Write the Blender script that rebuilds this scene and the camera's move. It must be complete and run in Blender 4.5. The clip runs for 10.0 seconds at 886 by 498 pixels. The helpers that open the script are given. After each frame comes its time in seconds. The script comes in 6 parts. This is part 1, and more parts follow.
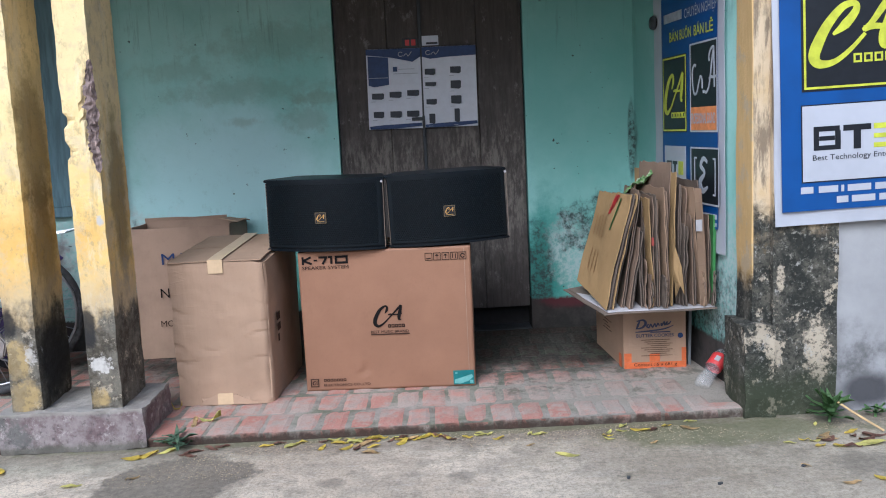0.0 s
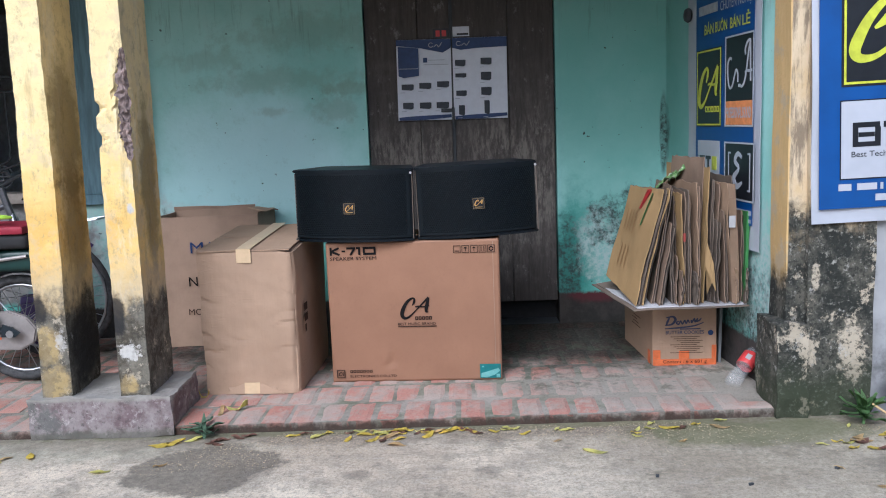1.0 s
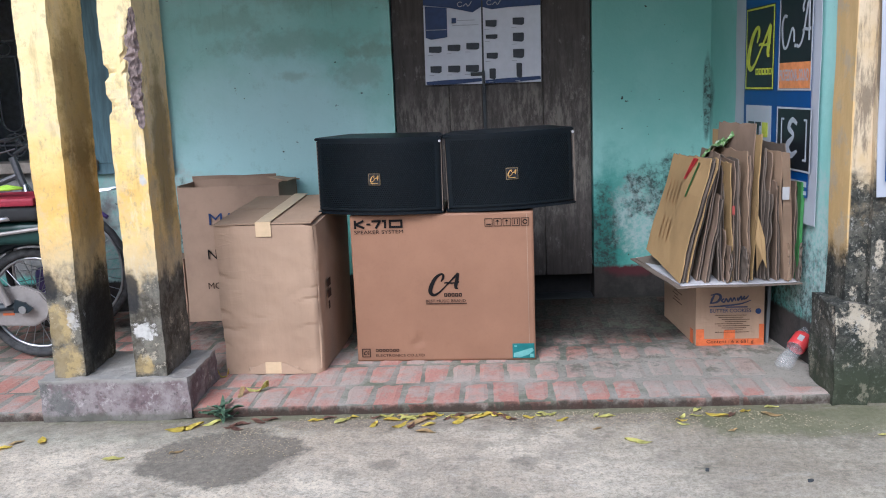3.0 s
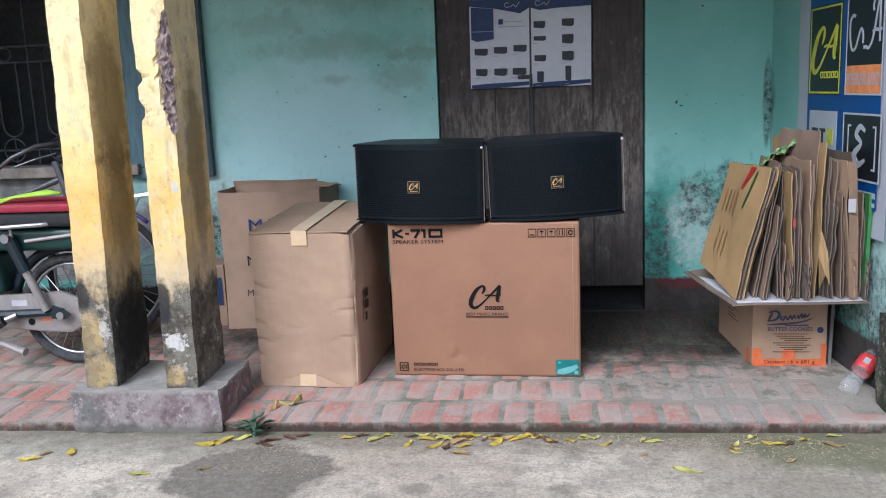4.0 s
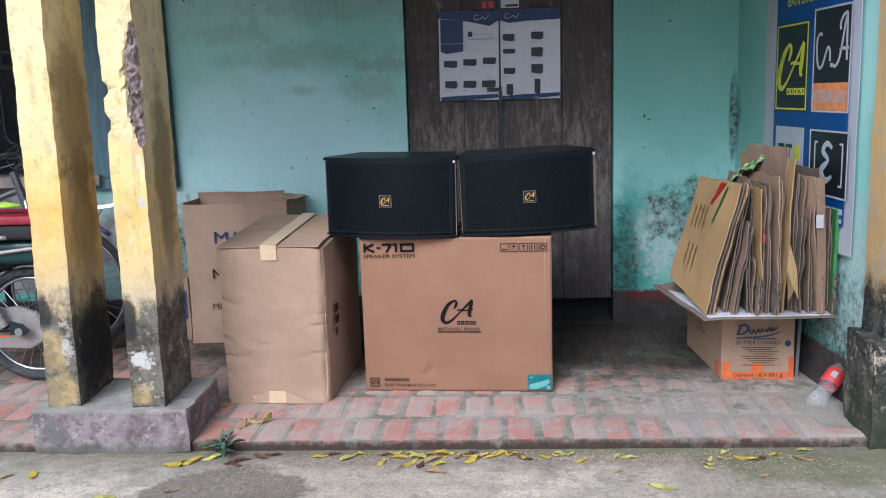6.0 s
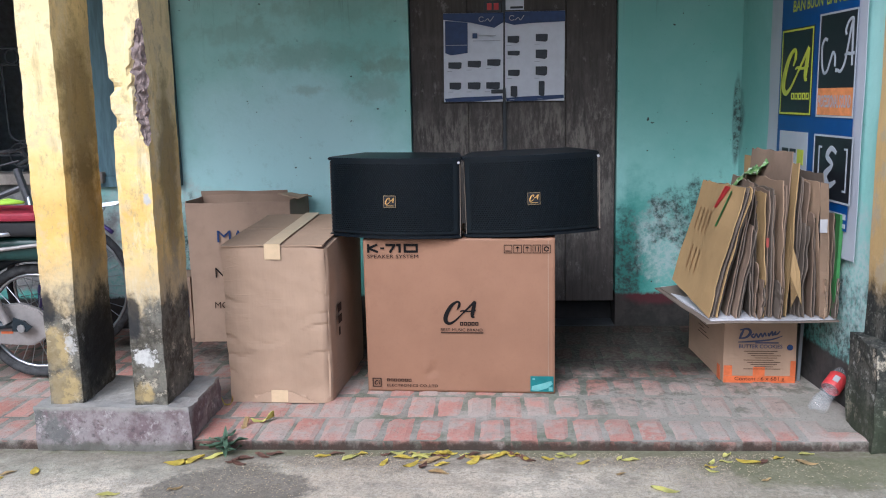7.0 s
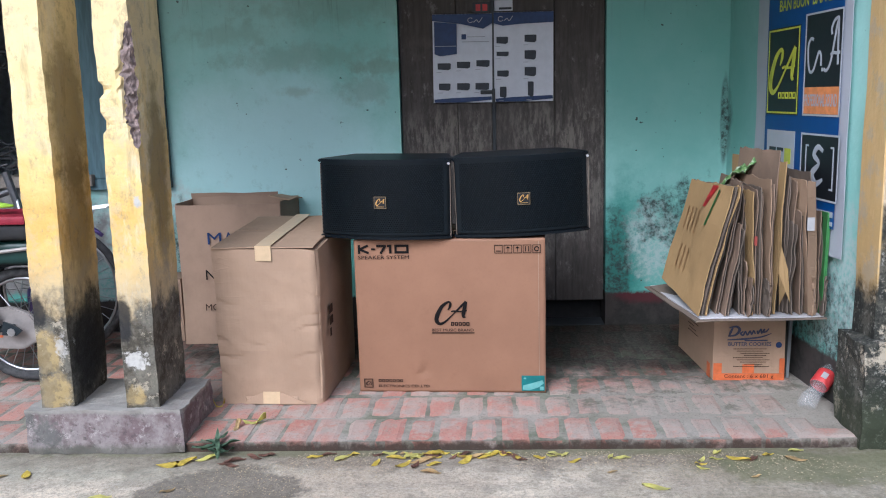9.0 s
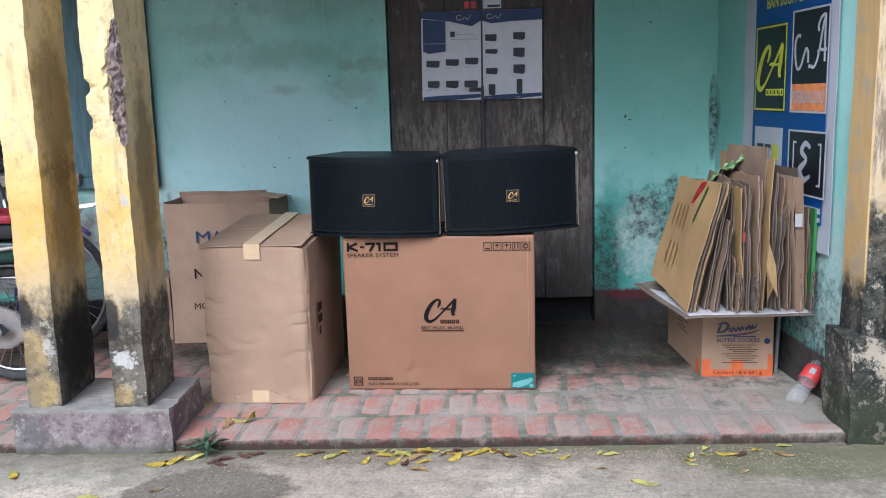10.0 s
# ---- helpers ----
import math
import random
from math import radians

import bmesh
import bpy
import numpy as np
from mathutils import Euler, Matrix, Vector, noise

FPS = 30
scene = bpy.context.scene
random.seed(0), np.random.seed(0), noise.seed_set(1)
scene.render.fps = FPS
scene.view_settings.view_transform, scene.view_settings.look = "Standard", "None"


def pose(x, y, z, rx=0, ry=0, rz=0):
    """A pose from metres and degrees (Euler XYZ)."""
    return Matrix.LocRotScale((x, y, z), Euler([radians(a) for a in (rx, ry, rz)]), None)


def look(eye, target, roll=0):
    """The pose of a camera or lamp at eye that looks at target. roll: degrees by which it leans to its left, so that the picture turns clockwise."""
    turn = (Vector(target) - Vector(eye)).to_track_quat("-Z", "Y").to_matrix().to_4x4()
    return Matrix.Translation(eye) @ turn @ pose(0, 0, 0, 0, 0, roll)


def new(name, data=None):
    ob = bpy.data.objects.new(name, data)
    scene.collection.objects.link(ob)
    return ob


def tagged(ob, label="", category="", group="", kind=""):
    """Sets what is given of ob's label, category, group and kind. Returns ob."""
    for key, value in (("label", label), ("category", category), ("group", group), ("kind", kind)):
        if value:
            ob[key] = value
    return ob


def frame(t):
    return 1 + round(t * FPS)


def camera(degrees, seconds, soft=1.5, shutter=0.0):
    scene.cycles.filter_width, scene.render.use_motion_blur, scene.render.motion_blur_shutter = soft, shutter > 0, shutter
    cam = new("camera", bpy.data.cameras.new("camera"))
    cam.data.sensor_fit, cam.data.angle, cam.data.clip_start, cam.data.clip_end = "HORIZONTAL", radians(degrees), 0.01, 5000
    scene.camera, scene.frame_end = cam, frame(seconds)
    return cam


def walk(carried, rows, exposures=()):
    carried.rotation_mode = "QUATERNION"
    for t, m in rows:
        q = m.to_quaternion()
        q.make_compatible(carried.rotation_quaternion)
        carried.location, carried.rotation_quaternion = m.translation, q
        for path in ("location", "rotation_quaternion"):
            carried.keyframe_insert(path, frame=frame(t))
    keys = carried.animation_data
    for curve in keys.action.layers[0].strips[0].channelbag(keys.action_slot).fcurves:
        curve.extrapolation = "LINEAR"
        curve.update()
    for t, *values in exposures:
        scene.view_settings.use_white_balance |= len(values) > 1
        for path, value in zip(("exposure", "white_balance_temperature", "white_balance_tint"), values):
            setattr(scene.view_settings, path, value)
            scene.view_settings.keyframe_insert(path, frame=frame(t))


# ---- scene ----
cam = camera(54.5, 10.0, soft=1.05)
PATH = [
    (0, (-0.0261, 0.0011, 1.137), (-0.0122, 1.9818, 0.86), -2.8),
    (0.5, (-0.0324, 0.0119, 1.137), (-0.0415, 1.9908, 0.845), -2.6),
    (1, (-0.0418, 0.0236, 1.137), (-0.0859, 2.0012, 0.844), -2.2),
    (1.5, (-0.0488, 0.0513, 1.131), (-0.1247, 2.0249, 0.815), -2.2),
    (2, (-0.0592, 0.09, 1.132), (-0.14, 2.0594, 0.792), -2.2),
    (3.5, (-0.0779, 0.3115, 1.143), (-0.2244, 2.2706, 0.77), -2.8),
    (4, (-0.033, 0.3731, 1.149), (-0.2583, 2.3264, 0.786), -2.4),
    (4.5, (-0.0338, 0.3961, 1.154), (-0.2293, 2.3534, 0.79), -2.5),
    (5, (-0.0652, 0.405, 1.172), (-0.2197, 2.3668, 0.819), -2.7),
    (5.5, (-0.0751, 0.4036, 1.179), (-0.2127, 2.367, 0.825), -2.3),
    (7, (-0.1049, 0.3956, 1.176), (-0.2305, 2.3604, 0.827), -1.3),
    (7.5, (-0.1049, 0.3956, 1.178), (-0.2235, 2.3606, 0.83), -1.3),
    (8, (-0.1077, 0.3895, 1.185), (-0.2244, 2.3576, 0.844), -1.4),
    (8.5, (-0.1064, 0.3835, 1.177), (-0.2232, 2.3506, 0.835), -1.5),
    (9, (-0.1045, 0.3856, 1.177), (-0.2082, 2.3522, 0.829), -1.6),
    (9.5, (-0.1025, 0.3857, 1.172), (-0.1963, 2.3536, 0.823), -1.6),
    (10, (-0.0996, 0.3878, 1.173), (-0.1813, 2.3541, 0.821), -1.7),
]
EXPOSURES = [(0.0, -0.02, 5100, 10), (3.0, 0.07, 5100, 10), (10.0, 0.11, 5100, 10)]
walk(cam, [(t, look(eye, target, roll)) for t, eye, target, roll in PATH], EXPOSURES)

# ---- light: bright overcast sky, roof over the porch ----
SKY, SUN = 0.165, 1.75
world = bpy.data.worlds.new("overcast_sky")
scene.world = world
world.use_nodes = True
wt = world.node_tree
sky = wt.nodes.new("ShaderNodeTexSky")
sky.sky_type, sky.sun_disc = "NISHITA", False
sky.sun_elevation, sky.sun_rotation, sky.air_density, sky.dust_density, sky.ozone_density = radians(41), radians(201), 1.0, 6.0, 0.6
wt.nodes["Background"].inputs["Strength"].default_value = SKY
wt.links.new(sky.outputs["Color"], wt.nodes["Background"].inputs["Color"])
sun = new("sun", bpy.data.lights.new("sun", "SUN"))
sun.data.energy, sun.data.angle, sun.data.color = SUN, radians(28), (1.0, 0.965, 0.92)
sun.matrix_world = look((-3.0, -4.5, 7.6), (0, 3.2, 0.3))


# ---- materials ----
class Mat:
    """A small builder for node materials in world coordinates."""

    def __init__(self, name, rough=0.8, metal=0.0, spec=0.4):
        self.m = bpy.data.materials.new(name)
        self.m.use_nodes = True
        self.t = self.m.node_tree
        self.b = self.t.nodes["Principled BSDF"]
        self.b.inputs["Roughness"].default_value = rough
        self.b.inputs["Metallic"].default_value = metal
        self.b.inputs["Specular IOR Level"].default_value = spec
        self.pos = self.node("ShaderNodeNewGeometry").outputs["Position"]

    def node(self, kind):
        return self.t.nodes.new(kind)

    def put(self, sock, v):
        if hasattr(v, "is_linked"):
            self.t.links.new(v, sock)
        elif isinstance(v, tuple) and len(v) == 3 and sock.type == "RGBA":
            sock.default_value = (*v, 1)
        else:
            sock.default_value = v

    def vec(self, op, a, b):
        n = self.node("ShaderNodeVectorMath")
        n.operation = op
        self.put(n.inputs[0], a)
        if b is not None:
            self.put(n.inputs[1], b)
        return n.outputs["Value"] if op == "LENGTH" else n.outputs["Vector"]

    def math(self, op, a, b=0.0):
        n = self.node("ShaderNodeMath")
        n.operation = op
        self.put(n.inputs[0], a)
        self.put(n.inputs[1], b)
        return n.outputs[0]

    def noise(self, scale, detail=5.0, rough=0.6, stretch=(1, 1, 1), off=(0, 0, 0)):
        n = self.node("ShaderNodeTexNoise")
        v = self.vec("MULTIPLY", self.vec("ADD", self.pos, off), stretch)
        self.t.links.new(v, n.inputs["Vector"])
        n.inputs["Scale"].default_value, n.inputs["Detail"].default_value, n.inputs["Roughness"].default_value = scale, detail, rough
        return n.outputs["Fac"]

    def span(self, v, lo, hi, a=0.0, b=1.0):
        n = self.node("ShaderNodeMapRange")
        n.interpolation_type = "SMOOTHSTEP"
        for i, x in enumerate((v, lo, hi, a, b)):
            self.put(n.inputs[i], x)
        return n.outputs[0]

    def mix(self, f, a, b):
        n = self.node("ShaderNodeMix")
        n.data_type = "RGBA"
        self.put(n.inputs[0], f)
        self.put(n.inputs[6], a)
        self.put(n.inputs[7], b)
        return n.outputs[2]

    def axis(self, i):
        n = self.node("ShaderNodeSeparateXYZ")
        self.t.links.new(self.pos, n.inputs[0])
        return n.outputs[i]

    def random(self):
        return self.node("ShaderNodeObjectInfo").outputs["Random"]

    def spot(self, centre, radii, rag=0.8, scale=9.0, edge=0.35):
        """A ragged blot round a place: 1 inside, 0 outside."""
        v = self.vec("MULTIPLY", self.vec("SUBTRACT", self.pos, centre), tuple(1 / r for r in radii))
        d = self.vec("LENGTH", v, None)
        n = self.math("MULTIPLY", self.math("SUBTRACT", self.noise(scale, 6, 0.7), 0.5), rag * 2)
        return self.span(self.math("ADD", d, n), 1.0 - edge, 1.0 + edge, 1.0, 0.0)

    def bump(self, h, strength=0.3, dist=0.01):
        n = self.node("ShaderNodeBump")
        n.inputs["Strength"].default_value, n.inputs["Distance"].default_value = strength, dist
        self.t.links.new(h, n.inputs["Height"])
        self.t.links.new(n.outputs["Normal"], self.b.inputs["Normal"])

    def done(self, colour, rough=None):
        self.put(self.b.inputs["Base Color"], colour)
        if rough is not None:
            self.put(self.b.inputs["Roughness"], rough)
        return self.m


def plain(name, colour, rough=0.6, metal=0.0, vary=0.15, scale=30.0, spec=0.4, stretch=(1, 1, 1), bump=0.0):
    m = Mat(name, rough, metal, spec)
    f = m.noise(scale, 4, 0.6, stretch)
    g = m.noise(scale * 0.13, 3, 0.6, stretch)
    c = m.mix(m.span(f, 0.3, 0.7), tuple(x * (1 - vary) for x in colour), tuple(min(1, x * (1 + vary)) for x in colour))
    c = m.mix(m.math("MULTIPLY", m.span(g, 0.4, 0.7), vary * 1.5), c, tuple(x * 0.7 for x in colour))
    if bump:
        m.bump(f, bump, 0.004)
    return m.done(c)


def make_ground():
    m = Mat("old_concrete", 0.9)
    big, mid, fine, grit = m.noise(1.1, 7, 0.7), m.noise(5, 9, 0.78), m.noise(40, 7, 0.75), m.noise(150, 4, 0.7)
    c = m.mix(m.span(big, 0.42, 0.58), (0.515, 0.435, 0.33), (0.75, 0.66, 0.515))
    smear = m.noise(4, 9, 0.78, (0.9, 1.1, 1), (1, 4, 0))
    c = m.mix(m.math("MULTIPLY", m.span(smear, 0.45, 0.60), 0.55), c, (0.36, 0.315, 0.25))
    c = m.mix(m.math("MULTIPLY", m.span(mid, 0.50, 0.62), 0.45), c, (0.30, 0.265, 0.21))
    c = m.mix(m.math("MULTIPLY", m.span(m.noise(2.6, 8, 0.72, (1, 1, 1), (5, 3, 0)), 0.54, 0.62), 0.5), c, (0.23, 0.205, 0.16))
    c = m.mix(m.math("MULTIPLY", m.span(m.noise(9, 7, 0.7, (0.7, 1.4, 1), (2, 8, 0)), 0.55, 0.66), 0.35), c, (0.64, 0.59, 0.505))
    c = m.mix(m.math("MULTIPLY", m.span(fine, 0.50, 0.66), 0.25), c, (0.50, 0.45, 0.38))
    c = m.mix(m.math("MULTIPLY", m.span(m.noise(70, 6, 0.8, (1, 1, 1), (3, 6, 0)), 0.50, 0.60), 0.4), c, (0.20, 0.17, 0.13))
    c = m.mix(m.math("MULTIPLY", m.span(m.noise(20, 8, 0.78, (1, 1, 1), (7, 3, 0)), 0.53, 0.62), 0.45), c, (0.21, 0.185, 0.145))
    c = m.mix(m.math("MULTIPLY", m.span(grit, 0.55, 0.66), 0.45), c, (0.15, 0.115, 0.085))
    gravel = m.noise(85, 5, 0.8, (1, 1, 1), (4, 9, 0))
    c = m.mix(m.math("MULTIPLY", m.span(gravel, 0.54, 0.60), 0.40), c, (0.16, 0.14, 0.11))
    c = m.mix(m.math("MULTIPLY", m.span(gravel, 0.44, 0.39), 0.25), c, (0.74, 0.67, 0.55))
    c = m.mix(m.math("MULTIPLY", m.span(m.noise(16, 9, 0.8, (1, 1, 1), (1, 7, 0)), 0.53, 0.60), 0.4), c, (0.22, 0.195, 0.15))
    moss2 = m.spot((-1.6, 3.02, 0), (0.7, 0.12, 1), 0.9, 8, 0.5)
    c = m.mix(m.math("MULTIPLY", moss2, 0.45), c, (0.24, 0.25, 0.19))
    blots = m.math("MULTIPLY", m.span(m.noise(12, 6, 0.7, (0.8, 1.3, 1), (9, 2, 0)), 0.585, 0.64), m.span(m.noise(1.6, 3), 0.46, 0.58))
    c = m.mix(m.math("MULTIPLY", blots, 0.65), c, (0.16, 0.145, 0.115))
    east = m.spot((1.35, 2.80, 0), (0.95, 0.60, 1), 0.9, 5, 0.6)
    c = m.mix(m.math("MULTIPLY", east, m.span(fine, 0.3, 0.65, 0.7, 0.35)), c, (0.17, 0.155, 0.105))
    wet = m.spot((-0.95, 2.79, 0), (0.26, 0.21, 1), 0.7, 5.0, 0.10)
    for x, y, r in ((-0.42, 2.70, 0.05), (0.02, 2.72, 0.05), (1.35, 2.65, 0.13)):
        wet = m.math("MAXIMUM", wet, m.math("MULTIPLY", m.spot((x, y, 0), (r, r * 0.7, 1), 1.4, 14, 0.35), 0.6))
    c = m.mix(m.math("MULTIPLY", wet, m.span(fine, 0.2, 0.75, 0.92, 0.6)), c, (0.11, 0.10, 0.08))
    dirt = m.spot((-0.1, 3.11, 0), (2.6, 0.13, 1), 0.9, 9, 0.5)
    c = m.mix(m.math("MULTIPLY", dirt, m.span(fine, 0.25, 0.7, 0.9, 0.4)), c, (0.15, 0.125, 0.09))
    moss = m.math("MAXIMUM", m.spot((1.0, 2.98, 0), (0.45, 0.12, 1), 1.0, 8), m.math("MULTIPLY", m.spot((-0.2, 3.11, 0), (1.4, 0.035, 1), 0.9, 12), 0.8))
    c = m.mix(m.math("MULTIPLY", moss, 0.65), c, (0.13, 0.14, 0.06))
    m.bump(m.math("ADD", m.math("MULTIPLY", mid, 0.5), m.math("ADD", m.math("MULTIPLY", fine, 0.7), m.math("MULTIPLY", grit, 0.3))), 0.7, 0.007)
    return m.done(c, m.span(wet, 0, 1, 0.92, 0.7))


def floor_dirt_and_shade(m, c):
    """Dust, grime, moss and painted back shade that lie over pavers and joints alike."""
    fine, grit = m.noise(60, 5, 0.7), m.noise(170, 3)
    haze = m.span(m.noise(4.5, 8, 0.72, (1, 1, 1), (7, 2, 0)), 0.45, 0.62)
    c = m.mix(m.math("MULTIPLY", haze, 0.55), c, (0.41, 0.37, 0.32))
    east = m.spot((0.80, 3.48, 0), (0.62, 0.27, 1), 0.8, 5)
    c = m.mix(m.math("MULTIPLY", east, 0.72), c, (0.33, 0.30, 0.255))
    c = m.mix(m.math("MULTIPLY", m.span(fine, 0.52, 0.72), 0.35), c, (0.46, 0.40, 0.34))
    smear = m.span(m.noise(13, 8, 0.78, (1, 0.6, 1), (2, 9, 0)), 0.52, 0.60)
    c = m.mix(m.math("MULTIPLY", smear, 0.55), c, (0.33, 0.305, 0.26))
    # dark damp floor at the back, deepened in place of shade
    darker = m.math("MAXIMUM", m.spot((0.52, 4.26, 0), (0.78, 0.52, 1), 0.6, 5), m.spot((-0.2, 4.35, 0), (1.7, 0.5, 1), 0.6, 4))
    c = m.mix(m.math("MULTIPLY", darker, 0.93), c, m.mix(m.span(fine, 0.4, 0.65), (0.013, 0.014, 0.012), (0.042, 0.041, 0.034)))
    green = m.spot((0.6, 3.8, 0), (0.8, 0.40, 1), 0.9, 10)
    c = m.mix(m.math("MULTIPLY", m.math("MULTIPLY", green, m.span(m.noise(12, 7, 0.7), 0.48, 0.62)), 0.65), c, (0.075, 0.085, 0.06))
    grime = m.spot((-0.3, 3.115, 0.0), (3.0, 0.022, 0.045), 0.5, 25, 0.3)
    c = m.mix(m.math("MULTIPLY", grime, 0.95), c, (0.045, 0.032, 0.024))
    return m.mix(m.math("MULTIPLY", m.span(grit, 0.56, 0.70), 0.6), c, (0.11, 0.09, 0.075))


def make_brick():
    m = Mat("fired_clay_paver", 0.92, 0, 0.12)
    r = m.random()
    c = m.mix(r, (0.42, 0.20, 0.155), (0.48, 0.265, 0.215))
    dust, fine = m.noise(6, 8, 0.72), m.noise(60, 5, 0.7)
    amount = m.math("ADD", dust, m.math("MULTIPLY", m.math("SUBTRACT", r, 0.5), 0.09))
    c = m.mix(m.math("MULTIPLY", m.span(amount, 0.47, 0.58), 0.75), c, (0.40, 0.35, 0.30))
    m.bump(m.math("ADD", dust, m.math("MULTIPLY", fine, 0.6)), 0.5, 0.006)
    return m.done(floor_dirt_and_shade(m, c))


def make_mortar():
    m = Mat("dusty_mortar", 0.97, 0, 0.12)
    a, f = m.noise(6, 6, 0.65), m.noise(80, 4)
    c = m.mix(m.span(a, 0.35, 0.65), (0.19, 0.175, 0.145), (0.36, 0.33, 0.285))
    c = m.mix(m.math("MULTIPLY", m.span(m.noise(5, 5, 0.6, (1, 1, 1), (3, 1, 0)), 0.46, 0.60), 0.7), c, (0.13, 0.155, 0.10))
    m.bump(f, 0.4, 0.004)
    return m.done(floor_dirt_and_shade(m, c))


def make_teal():
    m = Mat("teal_limewash", 0.9)
    z = m.axis(2)
    a, b, f = m.noise(1.6, 6, 0.65), m.noise(7, 6, 0.7), m.noise(55, 5, 0.6)
    c = m.mix(m.span(a, 0.35, 0.65), (0.29, 0.575, 0.515), (0.40, 0.685, 0.635))
    c = m.mix(m.math("MULTIPLY", m.span(b, 0.52, 0.75), 0.35), c, (0.40, 0.60, 0.56))
    # left part lightened in the colour, in place of stronger light
    lightened = m.spot((-1.15, 4.59, 0.90), (0.55, 1, 0.38), 0.7, 4, 0.5)
    c = m.mix(m.math("MULTIPLY", lightened, 0.75), c, (0.56, 0.80, 0.82))
    c = m.mix(m.math("MULTIPLY", m.span(m.noise(14, 8, 0.75, (1, 1, 1), (3, 3, 3)), 0.55, 0.68), 0.25), c, (0.22, 0.42, 0.38))
    # brownish water stains and thin runs higher up
    for x, zz, rx, rz, k in ((-0.95, 1.38, 0.36, 0.05, 0.3), (-0.68, 1.22, 0.10, 0.06, 0.35), (-0.60, 1.33, 0.12, 0.03, 0.4), (-1.35, 1.50, 0.2, 0.05, 0.25), (-0.75, 1.62, 0.4, 0.08, 0.3), (-1.0, 1.22, 0.08, 0.02, 0.3)):
        c = m.mix(m.math("MULTIPLY", m.spot((x, 4.59, zz), (rx, 1, rz), 1.8, 13, 0.6), k), c, (0.20, 0.27, 0.20))
    # broad darker green right of the door does for the shade there
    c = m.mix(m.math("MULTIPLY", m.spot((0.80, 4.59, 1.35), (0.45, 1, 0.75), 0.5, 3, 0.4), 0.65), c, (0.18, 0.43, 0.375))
    runs = m.math("MULTIPLY", m.span(m.noise(9, 6, 0.7, (5, 1, 0.3)), 0.56, 0.7), m.span(z, 1.35, 1.65))
    c = m.mix(m.math("MULTIPLY", runs, 0.4), c, (0.14, 0.24, 0.21))
    # damp foot of the wall: deeper green, white bloom, black mould
    damp = m.span(m.math("ADD", z, m.math("MULTIPLY", b, 0.35)), 0.95, 0.6)
    c = m.mix(m.math("MULTIPLY", damp, 0.7), c, (0.09, 0.40, 0.335))
    c = m.mix(m.math("MULTIPLY", m.spot((0.56, 4.59, 0.42), (0.10, 1, 0.28), 0.9, 7, 0.5), 0.75), c, (0.03, 0.22, 0.18))
    bloom = m.math("MAXIMUM", m.spot((1.14, 3.46, 0.48), (0.3, 0.34, 0.26), 1.0, 10), m.spot((0.70, 4.59, 0.45), (0.13, 1, 0.18), 1.2, 14))
    bloom = m.math("MAXIMUM", bloom, m.spot((-2.0, 4.59, 0.40), (0.35, 1, 0.33), 0.9, 11))
    bloom = m.math("MAXIMUM", bloom, m.spot((-1.66, 4.59, 0.45), (0.3, 1, 0.3), 0.9, 11))
    c = m.mix(m.math("MULTIPLY", bloom, m.span(f, 0.3, 0.62, 0.3, 0.9)), c, (0.46, 0.56, 0.54))
    mould = m.math("MAXIMUM", m.spot((0.88, 4.59, 0.58), (0.22, 1, 0.14), 1.7, 14), m.spot((0.53, 4.59, 0.35), (0.07, 1, 0.22), 1.1, 14))
    mould = m.math("MAXIMUM", mould, m.spot((0.93, 4.59, 0.40), (0.12, 1, 0.25), 1.3, 14))
    mould = m.math("MAXIMUM", mould, m.spot((1.2, 3.75, 0.28), (0.2, 0.40, 0.22), 1.7, 10))
    mould = m.math("MAXIMUM", mould, m.spot((-1.66, 4.59, 0.46), (0.13, 1, 0.20), 1.2, 12))
    mould = m.math("MAXIMUM", mould, m.spot((1.035, 4.58, 1.03), (0.020, 0.1, 0.20), 0.6, 16, 0.2))
    speckle = m.span(m.noise(32, 7, 0.78), 0.42, 0.60)
    c = m.mix(m.math("MULTIPLY", mould, m.math("ADD", m.math("MULTIPLY", speckle, 0.6), 0.36)), c, (0.045, 0.065, 0.06))
    cement = m.spot((-2.75, 4.59, 0.55), (0.75, 1, 0.30), 0.4, 6, 0.1)
    c = m.mix(cement, c, m.mix(m.span(b, 0.4, 0.6), (0.20, 0.20, 0.195), (0.33, 0.33, 0.32)))
    specks = m.math("MULTIPLY", m.span(m.noise(38, 2, 0.5), 0.72, 0.76), m.span(m.noise(4, 3), 0.45, 0.6))
    c = m.mix(specks, c, (0.05, 0.07, 0.06))
    # skirting with a red patch, coloured near black to include the shade there
    red = m.span(m.math("ADD", z, m.math("MULTIPLY", f, 0.03)), 0.225, 0.205)
    c = m.mix(red, c, m.mix(m.math("MULTIPLY", m.spot((0.66, 4.59, 0.19), (0.14, 1, 0.045), 0.5, 12), 0.9), m.mix(m.span(b, 0.4, 0.6), (0.055, 0.047, 0.043), (0.028, 0.028, 0.025)), (0.10, 0.025, 0.03)))
    m.bump(m.math("ADD", m.math("MULTIPLY", b, 0.8), f), 0.25, 0.006)
    return m.done(c)


